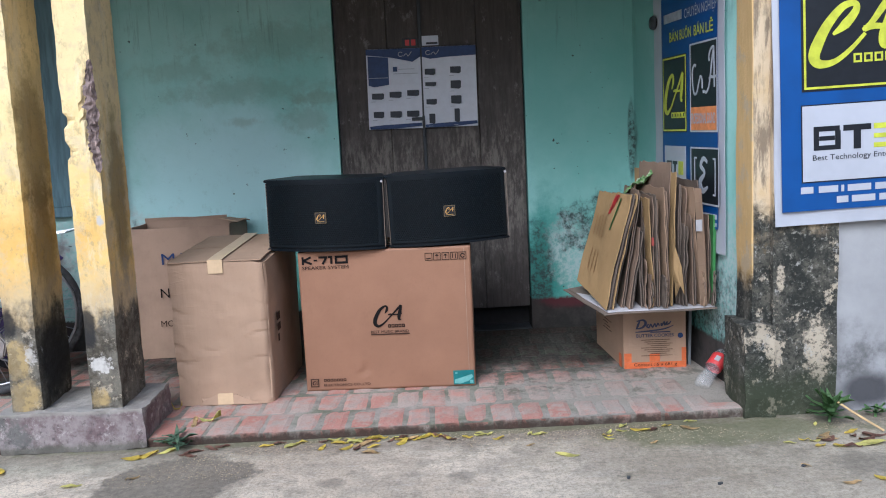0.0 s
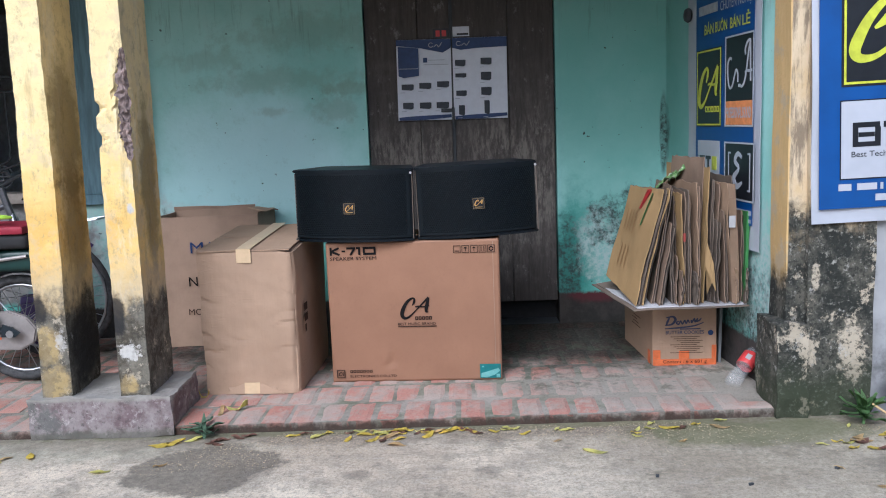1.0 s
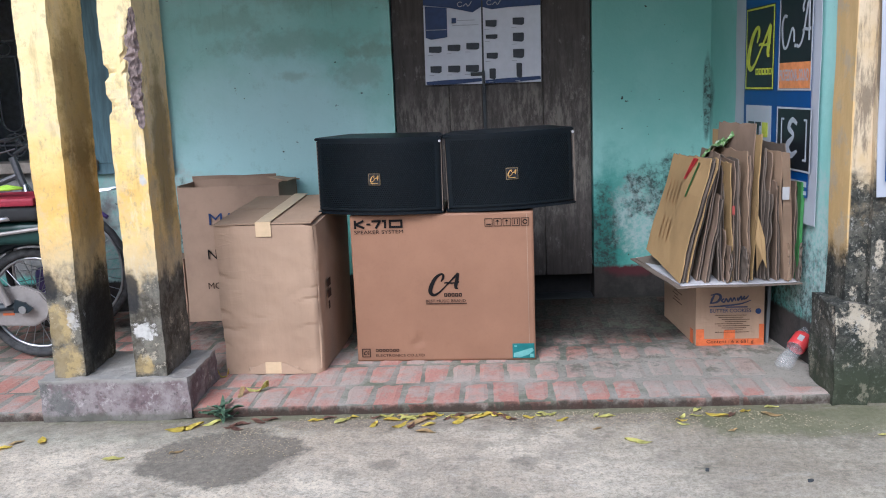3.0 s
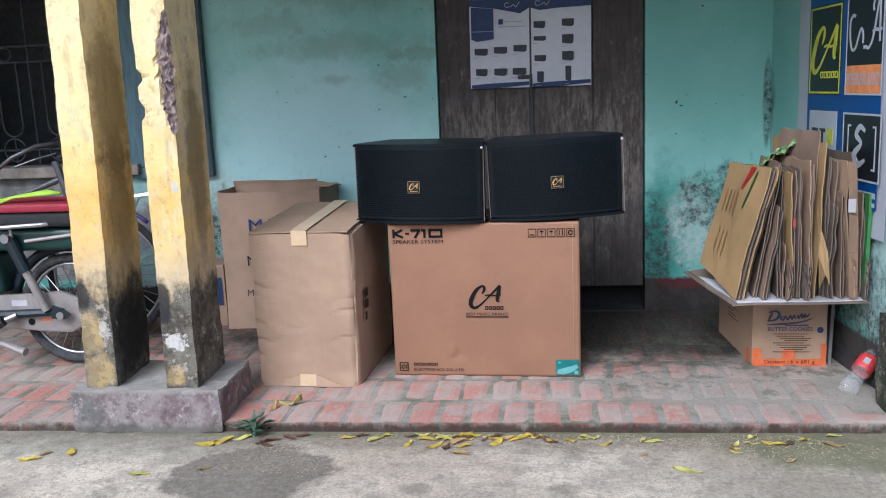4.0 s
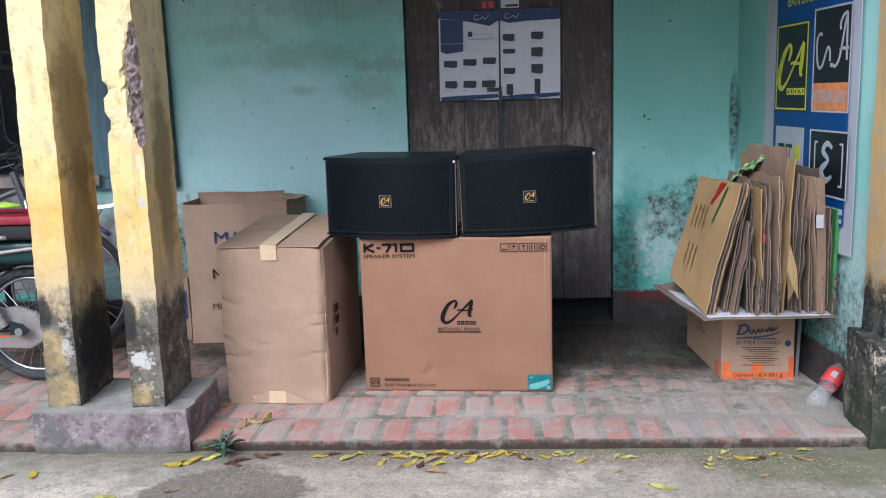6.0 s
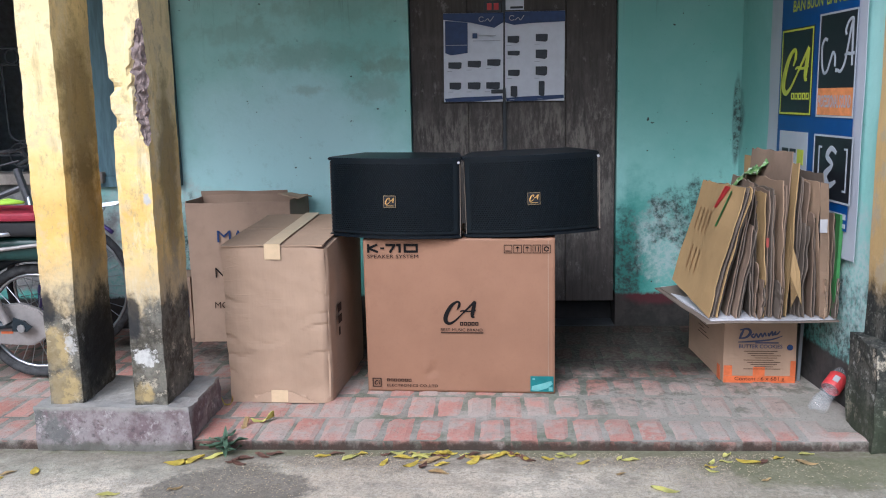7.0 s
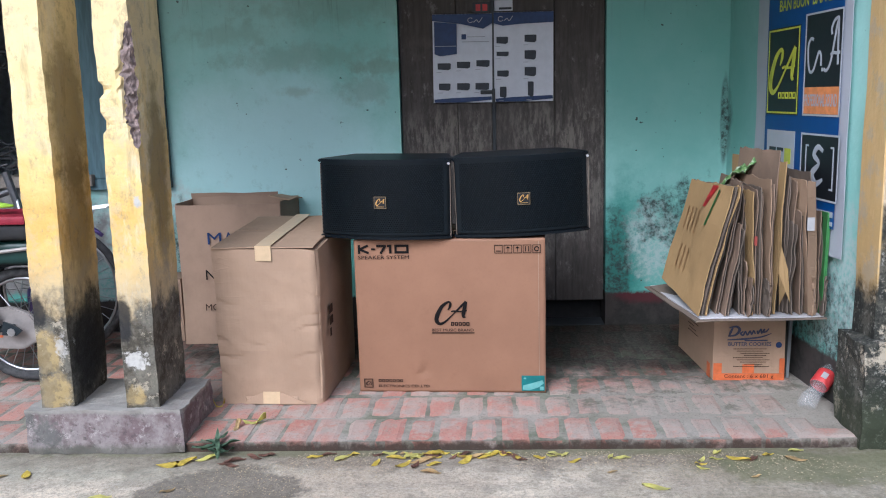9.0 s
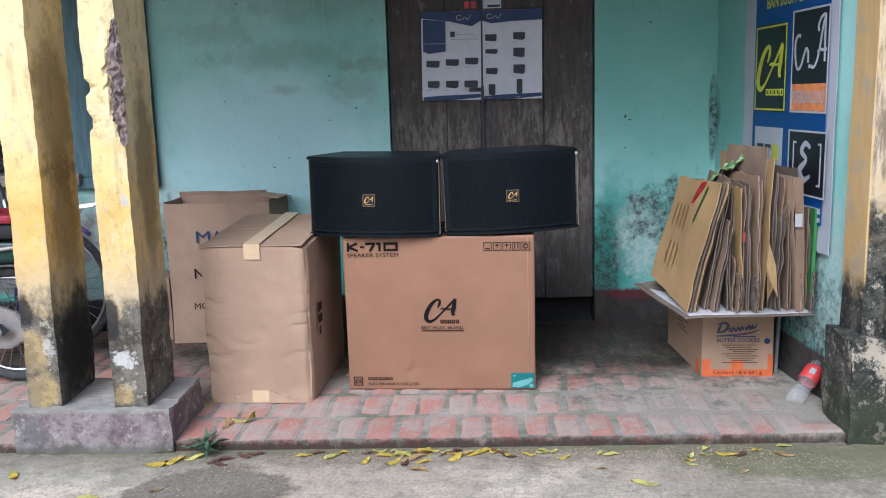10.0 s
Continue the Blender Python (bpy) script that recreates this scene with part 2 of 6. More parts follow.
def make_yellow():
    m = Mat("ochre_limewash", 0.9)
    z = m.axis(2)
    a, b, f = m.noise(2.2, 6, 0.65), m.noise(9, 6, 0.7), m.noise(60, 5, 0.6)
    c = m.mix(m.span(a, 0.35, 0.65), (0.72, 0.45, 0.12), (0.80, 0.60, 0.24))
    # paler towards the top: the stronger light there is put into the colour
    pale = m.span(m.math("ADD", z, m.math("MULTIPLY", b, 0.6)), 1.1, 1.7)
    c = m.mix(m.math("MULTIPLY", pale, 0.75), c, (0.82, 0.70, 0.40))
    c = m.mix(m.math("MULTIPLY", m.span(b, 0.48, 0.62), 0.5), c, (0.56, 0.46, 0.30))
    c = m.mix(m.math("MULTIPLY", m.span(m.noise(26, 7, 0.78, (1, 1, 0.6), (1, 1, 9)), 0.53, 0.64), 0.5), c, (0.34, 0.27, 0.16))
    c = m.mix(m.math("MULTIPLY", m.span(m.noise(5, 8, 0.75, (2, 2, 0.6), (8, 1, 3)), 0.53, 0.64), 0.5), c, (0.74, 0.66, 0.46))
    streak = m.span(m.noise(6, 5, 0.65, (3, 3, 0.5)), 0.55, 0.7)
    c = m.mix(m.math("MULTIPLY", streak, 0.45), c, (0.30, 0.21, 0.09))
    # brown runs on the right-hand sides, deepened to include their shade
    for x, y, zz, rx, ry, rz in ((-1.53, 3.30, 1.15, 0.03, 0.12, 0.28), (-1.53, 3.30, 0.8, 0.03, 0.1, 0.25), (-1.235, 3.30, 0.95, 0.03, 0.08, 0.3)):
        c = m.mix(m.math("MULTIPLY", m.spot((x, y, zz), (rx, ry, rz), 1.0, 9), 0.65), c, (0.13, 0.10, 0.05))
    grey = m.span(m.math("ADD", z, m.math("MULTIPLY", b, 0.5)), 0.98, 0.78)
    c = m.mix(m.math("MULTIPLY", grey, 0.55), c, (0.42, 0.38, 0.30))
    mould = m.span(m.math("ADD", z, m.math("MULTIPLY", m.noise(8, 6, 0.7, (1, 1, 0.7)), 0.55)), 0.86, 0.72)
    patch = m.span(m.noise(9, 7, 0.72, (1, 1, 1), (4, 2, 7)), 0.46, 0.58)
    foot = m.mix(m.span(m.noise(11, 7, 0.75, (1, 1, 1), (1, 8, 3)), 0.40, 0.62), (0.022, 0.023, 0.021), (0.13, 0.125, 0.105))
    foot = m.mix(m.math("MULTIPLY", m.span(f, 0.50, 0.66), 0.4), foot, (0.22, 0.205, 0.17))
    foot = m.mix(m.math("MULTIPLY", m.span(m.noise(16, 8, 0.8, (1, 1, 1), (6, 1, 2)), 0.56, 0.61), 0.8), foot, (0.40, 0.355, 0.27))
    worn = m.math("MAXIMUM", m.spot((-1.615, 3.15, 0.36), (0.05, 0.05, 0.08), 0.9, 16, 0.25), m.spot((-1.60, 3.15, 0.215), (0.055, 0.05, 0.06), 0.9, 16, 0.25))
    worn = m.math("MAXIMUM", worn, m.spot((-1.315, 3.14, 0.20), (0.035, 0.05, 0.035), 1.0, 18, 0.25))
    foot = m.mix(m.math("MULTIPLY", worn, m.span(patch, 0, 1, 0.45, 0.85)), foot, (0.42, 0.31, 0.13))
    c = m.mix(m.math("MULTIPLY", mould, 0.93), c, foot)
    # black mould blots; the last, on the right-hand side, also paints in shade
    black_blots = m.math("MAXIMUM", m.spot((-1.335, 3.14, 0.475), (0.030, 0.06, 0.075), 0.7, 12, 0.25), m.spot((-1.635, 3.15, 0.49), (0.03, 0.06, 0.05), 0.9, 12, 0.3))
    black_blots = m.math("MAXIMUM", black_blots, m.spot((-1.537, 3.30, 0.33), (0.03, 0.14, 0.16), 0.7, 9, 0.35))
    c = m.mix(m.math("MULTIPLY", black_blots, 0.92), c, (0.018, 0.018, 0.019))
    white = m.math("MAXIMUM", m.spot((-1.300, 3.14, 0.325), (0.042, 0.06, 0.030), 1.9, 42, 0.2), m.math("MULTIPLY", m.spot((-1.565, 3.14, 0.37), (0.020, 0.06, 0.035), 2.4, 34, 0.3), 0.75))
    white = m.math("MAXIMUM", white, m.spot((-1.25, 3.14, 0.86), (0.012, 0.05, 0.018), 1.6, 30, 0.3))
    c = m.mix(m.math("MULTIPLY", white, m.span(f, 0.3, 0.6, 0.6, 1.0)), c, (0.52, 0.50, 0.46))
    m.bump(m.math("ADD", m.math("MULTIPLY", b, 1.2), f), 0.4, 0.008)
    return m.done(c)


def make_pier():
    m = Mat("mouldy_pier_plaster", 0.92)
    z, x = m.axis(2), m.axis(0)
    b, f = m.noise(8, 7, 0.72), m.noise(55, 5, 0.6)
    c = m.mix(m.span(m.noise(3, 5), 0.4, 0.6), (0.52, 0.38, 0.19), (0.60, 0.49, 0.33))
    streak = m.span(m.noise(7, 7, 0.75, (3.0, 3.0, 0.45)), 0.43, 0.58)
    c = m.mix(m.math("MULTIPLY", streak, 0.8), c, (0.14, 0.11, 0.08))
    dark = m.span(m.math("ADD", z, m.math("MULTIPLY", m.noise(5, 6, 0.7), 0.9)), 1.35, 1.1)
    black = m.mix(m.span(b, 0.42, 0.62), (0.022, 0.024, 0.02), (0.10, 0.095, 0.075))
    cream = m.span(m.noise(6.5, 7, 0.72, (1, 1, 0.8), (2, 5, 1)), 0.565, 0.61)
    cream = m.math("MAXIMUM", cream, m.math("MAXIMUM", m.spot((1.375, 3.12, 0.25), (0.045, 0.1, 0.11), 2.0, 34, 0.25), m.spot((1.240, 3.12, 0.53), (0.014, 0.1, 0.05), 1.2, 40, 0.2)))
    cream = m.math("MAXIMUM", cream, m.spot((1.17, 3.1, 0.31), (0.05, 0.1, 0.03), 2.0, 38, 0.3))
    black = m.mix(m.math("MULTIPLY", cream, 0.9), black, (0.46, 0.40, 0.30))
    black = m.mix(m.math("MULTIPLY", m.span(m.noise(22, 5, 0.7), 0.60, 0.68), 0.7), black, (0.42, 0.41, 0.37))
    c = m.mix(dark, c, black)
    c = m.mix(m.math("MULTIPLY", m.math("MULTIPLY", dark, m.span(m.noise(48, 6, 0.75), 0.54, 0.66)), 0.7), c, (0.30, 0.29, 0.25))
    c = m.mix(m.math("MULTIPLY", m.math("MULTIPLY", dark, m.span(m.noise(70, 5, 0.75, (1, 1, 1), (3, 3, 3)), 0.50, 0.62)), 0.8), c, (0.015, 0.016, 0.013))
    side = m.math("MULTIPLY", m.span(x, 1.150, 1.144), m.span(m.math("ADD", z, m.math("MULTIPLY", b, 0.3)), 0.62, 0.75))
    c = m.mix(m.math("MULTIPLY", side, 0.85), c, m.mix(m.span(b, 0.5, 0.62), (0.68, 0.46, 0.19), (0.55, 0.43, 0.26)))
    moss = m.math("MULTIPLY", m.span(m.math("ADD", z, m.math("MULTIPLY", b, 0.3)), 0.42, 0.2), 0.7)
    c = m.mix(moss, c, (0.045, 0.055, 0.028))
    m.bump(m.math("ADD", b, f), 0.45, 0.008)
    return m.done(c)


def make_grey_plaster():
    m = Mat("grey_render", 0.92)
    z, x = m.axis(2), m.axis(0)
    b, f = m.noise(6, 6, 0.7), m.noise(60, 4)
    c = m.mix(m.span(m.noise(1.8, 5), 0.35, 0.65), (0.27, 0.275, 0.28), (0.37, 0.375, 0.38))
    low = m.span(m.math("ADD", z, m.math("MULTIPLY", m.noise(4, 6, 0.7), 0.7)), 0.78, 0.42)
    c = m.mix(m.math("MULTIPLY", low, m.span(b, 0.36, 0.6)), c, (0.12, 0.12, 0.12))
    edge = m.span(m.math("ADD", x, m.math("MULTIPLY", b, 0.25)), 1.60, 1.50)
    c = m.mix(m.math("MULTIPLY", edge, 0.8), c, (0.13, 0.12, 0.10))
    c = m.mix(m.math("MULTIPLY", m.spot((1.58, 3.1, 0.08), (0.1, 0.2, 0.06), 0.6, 12), 0.9), c, (0.05, 0.05, 0.055))
    m.bump(m.math("ADD", b, f), 0.25, 0.006)
    return m.done(c)


def make_plinth():
    m = Mat("worn_mauve_plinth", 0.9)
    z = m.axis(2)
    b, f = m.noise(9, 6, 0.7), m.noise(60, 5)
    c = m.mix(m.span(b, 0.40, 0.60), (0.15, 0.108, 0.11), (0.27, 0.235, 0.225))
    c = m.mix(m.span(m.noise(5, 6, 0.7, (1, 1, 1), (2, 2, 2)), 0.52, 0.64), c, (0.13, 0.125, 0.115))
    c = m.mix(m.math("MULTIPLY", m.span(m.noise(22, 7, 0.8), 0.54, 0.66), 0.8), c, (0.42, 0.38, 0.36))
    c = m.mix(m.math("MULTIPLY", m.span(m.noise(40, 6, 0.75, (1, 1, 1), (9, 1, 1)), 0.55, 0.66), 0.7), c, (0.07, 0.06, 0.055))
    top = m.span(m.math("ADD", z, m.math("MULTIPLY", b, 0.03)), 0.150, 0.170)
    foot = m.span(m.math("ADD", z, m.math("MULTIPLY", b, 0.06)), 0.075, 0.045)
    c = m.mix(m.math("MULTIPLY", foot, 0.7), c, (0.10, 0.10, 0.075))
    c = m.mix(m.math("MULTIPLY", top, 0.85), c, m.mix(b, (0.22, 0.21, 0.18), (0.42, 0.40, 0.36)))
    m.bump(m.math("ADD", b, f), 0.5, 0.008)
    return m.done(c)


def make_door_wood():
    m = Mat("weathered_door_wood", 0.75)
    g = m.noise(13, 7, 0.7, (5, 5, 0.4))
    b = m.noise(4.0, 8, 0.78, (1.5, 1.5, 0.9))
    r = m.random()
    c = m.mix(m.span(g, 0.3, 0.7), (0.048, 0.041, 0.038), (0.088, 0.075, 0.067))
    c = m.mix(m.math("MULTIPLY", m.span(b, 0.5, 0.7), 0.5), c, (0.155, 0.135, 0.122))
    c = m.mix(m.math("MULTIPLY", r, 0.3), c, (0.06, 0.055, 0.05))
    scuff = m.span(m.noise(9, 8, 0.8, (1.6, 1.6, 0.8), (1, 1, 4)), 0.56, 0.66)
    c = m.mix(m.math("MULTIPLY", scuff, 0.6), c, (0.26, 0.24, 0.215))
    bare = m.math("MAXIMUM", m.spot((-0.30, 4.6, 0.98), (0.26, 1, 0.14), 1.0, 7, 0.5), m.spot((0.27, 4.6, 0.80), (0.30, 1, 0.40), 1.0, 6, 0.6))
    streaks = m.span(m.noise(11, 8, 0.78, (3, 3, 0.7), (4, 2, 8)), 0.42, 0.60)
    c = m.mix(m.math("MULTIPLY", m.math("MULTIPLY", bare, streaks), 0.6), c, (0.27, 0.245, 0.21))
    darker = m.span(m.noise(16, 7, 0.75, (4, 4, 0.5), (7, 7, 1)), 0.58, 0.66)
    c = m.mix(m.math("MULTIPLY", darker, 0.45), c, (0.026, 0.023, 0.021))
    m.bump(g, 0.35, 0.004)
    return m.done(c)


def make_card(name, colour, vary=0.10, rough=0.75, crease=0.0):
    m = Mat(name, rough, 0, 0.3)
    flute = m.noise(60, 3, 0.5, (1, 1, 0.12))
    big, fine = m.noise(2.5, 5, 0.6), m.noise(90, 4, 0.6)
    c = m.mix(m.span(big, 0.35, 0.65), tuple(x * (1 - vary) for x in colour), tuple(x * (1 + vary) for x in colour))
    c = m.mix(m.math("MULTIPLY", m.span(fine, 0.5, 0.8), 0.15), c, tuple(x * 0.6 for x in colour))
    c = m.mix(m.math("MULTIPLY", m.span(m.noise(9, 6, 0.7), 0.58, 0.72), 0.22), c, tuple(x * 0.62 for x in colour))
    h = m.math("ADD", m.math("MULTIPLY", flute, 0.6), m.math("MULTIPLY", m.noise(5, 4, 0.5), 2.5))
    if crease:
        # dents and fold lines
        for off, st in (((0, 0, 0), (1, 1, 1.8)), ((4, 7, 2), (1.6, 1.6, 1)), ((9, 1, 5), (0.8, 0.8, 3.0))):
            line = m.span(m.math("ABSOLUTE", m.math("SUBTRACT", m.noise(4.5, 3, 0.5, st, off), 0.5)), 0.0, 0.035, 1.0, 0.0)
            part_of = m.span(m.noise(3.0, 3, 0.5, (1, 1, 1), off), 0.50, 0.60)
            h = m.math("ADD", h, m.math("MULTIPLY", m.math("MULTIPLY", line, part_of), crease))
    m.bump(h, 0.18 if not crease else 0.4, 0.006)
    return m.done(c)


def make_film():
    """Thin green packing film with pale printed stripes."""
    m = Mat("striped_green_film", 0.35)
    stripe = m.noise(30, 3, 0.6, (1.6, 0.5, -1.6))
    c = m.mix(m.span(stripe, 0.42, 0.5), (0.07, 0.15, 0.045), (0.17, 0.28, 0.10))
    c = m.mix(m.span(stripe, 0.56, 0.62), c, (0.42, 0.48, 0.36))
    m.bump(m.noise(40, 4), 0.3, 0.004)
    return m.done(c)


GROUND, BRICK, MORTAR, TEAL, YELLOW = make_ground(), make_brick(), make_mortar(), make_teal(), make_yellow()
PIER, GREY, PLINTH, DOOR = make_pier(), make_grey_plaster(), make_plinth(), make_door_wood()
KRAFT = make_card("kraft_board", (0.395, 0.272, 0.182), crease=0.22)
KRAFT_RED = make_card("printed_kraft_board", (0.272, 0.144, 0.085), 0.07, 0.6)
KRAFT_OLD = make_card("old_kraft_board", (0.34, 0.235, 0.165), 0.16)
KRAFT_YELLOW = make_card("yellow_kraft_board", (0.35, 0.232, 0.105))
KRAFT_FADED = make_card("faded_print_on_board", (0.32, 0.185, 0.08))
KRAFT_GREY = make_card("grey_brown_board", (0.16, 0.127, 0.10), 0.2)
GREY_BOARD = make_card("grey_hardboard", (0.17, 0.18, 0.185))
# darkest boards, set into the pile so its gaps look shaded
KRAFT_DIM = make_card("dim_brown_board", (0.15, 0.115, 0.09), 0.25)
# coloured near black to give the shade between plies
KRAFT_GAP = make_card("dark_gap_fluting", (0.04, 0.03, 0.023), 0.5)
# KRAFT_OLD and KRAFT darkened for the pile, in place of shade on it
KRAFT_OLD_SHADED = make_card("shaded_old_kraft_board", (0.22, 0.155, 0.11), 0.18)
KRAFT_SHADED = make_card("shaded_kraft_board", (0.315, 0.215, 0.14), 0.14)
WHITE_BOARD = make_card("white_lined_board", (0.46, 0.45, 0.46), 0.25)
TAPE = plain("beige_packing_tape", (0.60, 0.445, 0.27), 0.35, vary=0.06)
INK = plain("black_print", (0.010, 0.009, 0.009), 0.8, spec=0.1)
INK_BROWN = plain("brown_print", (0.05, 0.03, 0.022), 0.8, spec=0.1)
INK_NAVY = plain("faded_navy_print", (0.075, 0.085, 0.14), 0.8, spec=0.1)
INK_BLUE = plain("blue_print", (0.035, 0.06, 0.15), 0.8, spec=0.1)
ORANGE = plain("orange_print", (0.62, 0.15, 0.045), 0.55)
RED = plain("red_print", (0.55, 0.05, 0.05), 0.5)
GREEN = plain("green_print", (0.05, 0.18, 0.05), 0.5)
OLIVE = make_film()
TEAL_STICKER = plain("teal_sticker", (0.022, 0.16, 0.16), 0.35)
PALE_STICKER = plain("pale_sticker", (0.16, 0.38, 0.36), 0.35)
BLACK = plain("black_vinyl_wrap", (0.0032, 0.006, 0.009), 0.38, vary=0.2, scale=80, spec=0.25)
GRILLE = plain("black_grille_steel", (0.003, 0.0062, 0.009), 0.42, 0.0, vary=0.2, spec=0.25)
HOLE = plain("black_foam", (0.004, 0.004, 0.004), 0.95)
BADGE_RIM = plain("dull_badge_rim", (0.30, 0.22, 0.12), 0.45, 0.4)
DULL_RED = plain("dull_red_print", (0.26, 0.045, 0.035), 0.6)
GOLD = plain("gold_badge", (0.75, 0.46, 0.15), 0.35, 0.6)
PAPER = plain("coated_paper", (0.62, 0.64, 0.70), 0.5, vary=0.04)
NAVY = plain("navy_print", (0.02, 0.045, 0.13), 0.5)
DARK_PRINT = plain("dark_print", (0.03, 0.035, 0.045), 0.5)
GREY_PRINT = plain("grey_print", (0.34, 0.36, 0.40), 0.5)
BANNER_BLUE = plain("blue_vinyl", (0.009, 0.064, 0.245), 0.4, vary=0.12, scale=6)
BANNER_WHITE = plain("white_vinyl", (0.43, 0.45, 0.50), 0.4, vary=0.06, scale=5)
BANNER_BLACK = plain("black_vinyl", (0.012, 0.014, 0.018), 0.35)
BANNER_YELLOW = plain("lime_yellow_vinyl", (0.50, 0.54, 0.04), 0.4)
BANNER_ORANGE = plain("orange_vinyl", (0.72, 0.27, 0.09), 0.4)
STEEL = plain("chromed_steel", (0.48, 0.49, 0.51), 0.3, 0.95, vary=0.1)
SILVER = plain("silver_plastic", (0.30, 0.275, 0.26), 0.4, 0.25, vary=0.1)
RUBBER = plain("black_rubber", (0.02, 0.02, 0.021), 0.8)
TYRE = plain("dusty_tyre_rubber", (0.055, 0.055, 0.056), 0.85, vary=0.4, scale=40)
DARK_GREEN = plain("dark_green_paint", (0.012, 0.04, 0.035), 0.35)
BLUE_BLACK = plain("blue_black_paint", (0.010, 0.018, 0.024), 0.4)
PURPLE = plain("purple_paint", (0.085, 0.055, 0.19), 0.4)
DARK_STEEL = plain("dull_steel", (0.16, 0.16, 0.17), 0.45, 0.6)
CRIMSON = plain("crimson_strap", (0.28, 0.02, 0.04), 0.6)
LIME = plain("lime_cord", (0.38, 0.62, 0.05), 0.6)
IRON = plain("dark_painted_iron", (0.045, 0.05, 0.055), 0.6)
SHUTTER = plain("blue_grey_shutter_paint", (0.13, 0.22, 0.26), 0.7, vary=0.25, scale=14, stretch=(3, 3, 0.4))
SHUTTER_EDGE = plain("dark_shutter_edge", (0.06, 0.09, 0.10), 0.7, vary=0.3, scale=14)
STONE = plain("worn_sill_stone", (0.34, 0.30, 0.26), 0.9, vary=0.3, scale=12, bump=0.4)
ROOM = plain("dim_room_plaster", (0.50, 0.53, 0.55), 0.9)
SOFFIT = plain("dark_soffit_boards", (0.13, 0.11, 0.09), 0.9, vary=0.25, scale=8, bump=0.3)
RUBBLE = plain("exposed_brick_core", (0.25, 0.19, 0.17), 0.95, vary=0.6, scale=45, bump=1.0)
LEAF_YELLOW = plain("fallen_yellow_leaf", (0.85, 0.66, 0.12), 0.6, vary=0.25, scale=20)
LEAF_LIME = plain("fallen_lime_leaf", (0.80, 0.76, 0.26), 0.6, vary=0.25, scale=20)
LEAF_TAN = plain("fallen_tan_leaf", (0.62, 0.45, 0.22), 0.7, vary=0.25, scale=20)
LEAF_BROWN = plain("dry_brown_leaf", (0.26, 0.14, 0.10), 0.75, vary=0.3, scale=20)
LEAF_GREEN = plain("weed_green_leaf", (0.15, 0.27, 0.10), 0.55, vary=0.3, scale=20)
LEAF_DUSTY = plain("dusty_green_leaf", (0.15, 0.24, 0.15), 0.65, vary=0.3, scale=20)
GRAIN = plain("spilt_grain", (0.40, 0.32, 0.205), 0.7, vary=0.35, scale=200)


def make_clear():
    m = Mat("clear_bottle_plastic", 0.12, 0, 0.8)
    m.b.inputs["Alpha"].default_value = 0.12
    return m.done((0.85, 0.87, 0.88))


CLEAR = make_clear()


# ---- mesh helpers ----
def thing(name, m, label, category, group="", kind=""):
    ob = new(name)
    ob.empty_display_size = 0.05
    ob.matrix_world = m
    return tagged(ob, label, category, group, kind)


def mesh_of(bm, name, material, smooth=False):
    me = bpy.data.meshes.new(name)
    bm.to_mesh(me)
    bm.free()
    if smooth:
        me.shade_smooth()
    me.materials.append(material)
    return me


def part(name, bm, material, parent, label="", smooth=False):
    ob = new(name, mesh_of(bm, name, material, smooth))
    ob.parent = parent
    return tagged(ob, label)


def single(name, bm, material, label, category, group="", kind="", smooth=False, m=None):
    ob = new(name, mesh_of(bm, name, material, smooth))
    if m is not None:
        ob.matrix_world = m
    return tagged(ob, label, category, group, kind)


def box(x0, x1, y0, y1, z0, z1, bevel=0.0, seg=2, cuts=0):
    bm = bmesh.new()
    bmesh.ops.create_cube(bm, size=1)
    for v in bm.verts:
        v.co = Vector((x0 if v.co.x < 0 else x1, y0 if v.co.y < 0 else y1, z0 if v.co.z < 0 else z1))
    if cuts:
        bmesh.ops.subdivide_edges(bm, edges=bm.edges[:], cuts=cuts, use_grid_fill=True)
    elif bevel:
        bmesh.ops.bevel(bm, geom=bm.edges[:], offset=bevel, segments=seg, affect="EDGES", profile=0.6)
    return bm


def merge(*bms):
    out = bmesh.new()
    for b in bms:
        me = bpy.data.meshes.new("t")
        b.to_mesh(me)
        b.free()
        out.from_mesh(me)
        bpy.data.meshes.remove(me)
    return out


def moved(bm, m):
    bm.transform(m)
    return bm


def rough_up(bm, amp, scale, seed=0.0, keep=None):
    """Pushes vertices about by smooth noise, for dents and uneven edges."""
    for v in bm.verts:
        n = noise.noise_vector(v.co * scale + Vector((seed, seed * 1.7, seed * 0.3)))
        v.co += n * amp if keep is None else Vector((n.x * keep[0], n.y * keep[1], n.z * keep[2])) * amp
    return bm


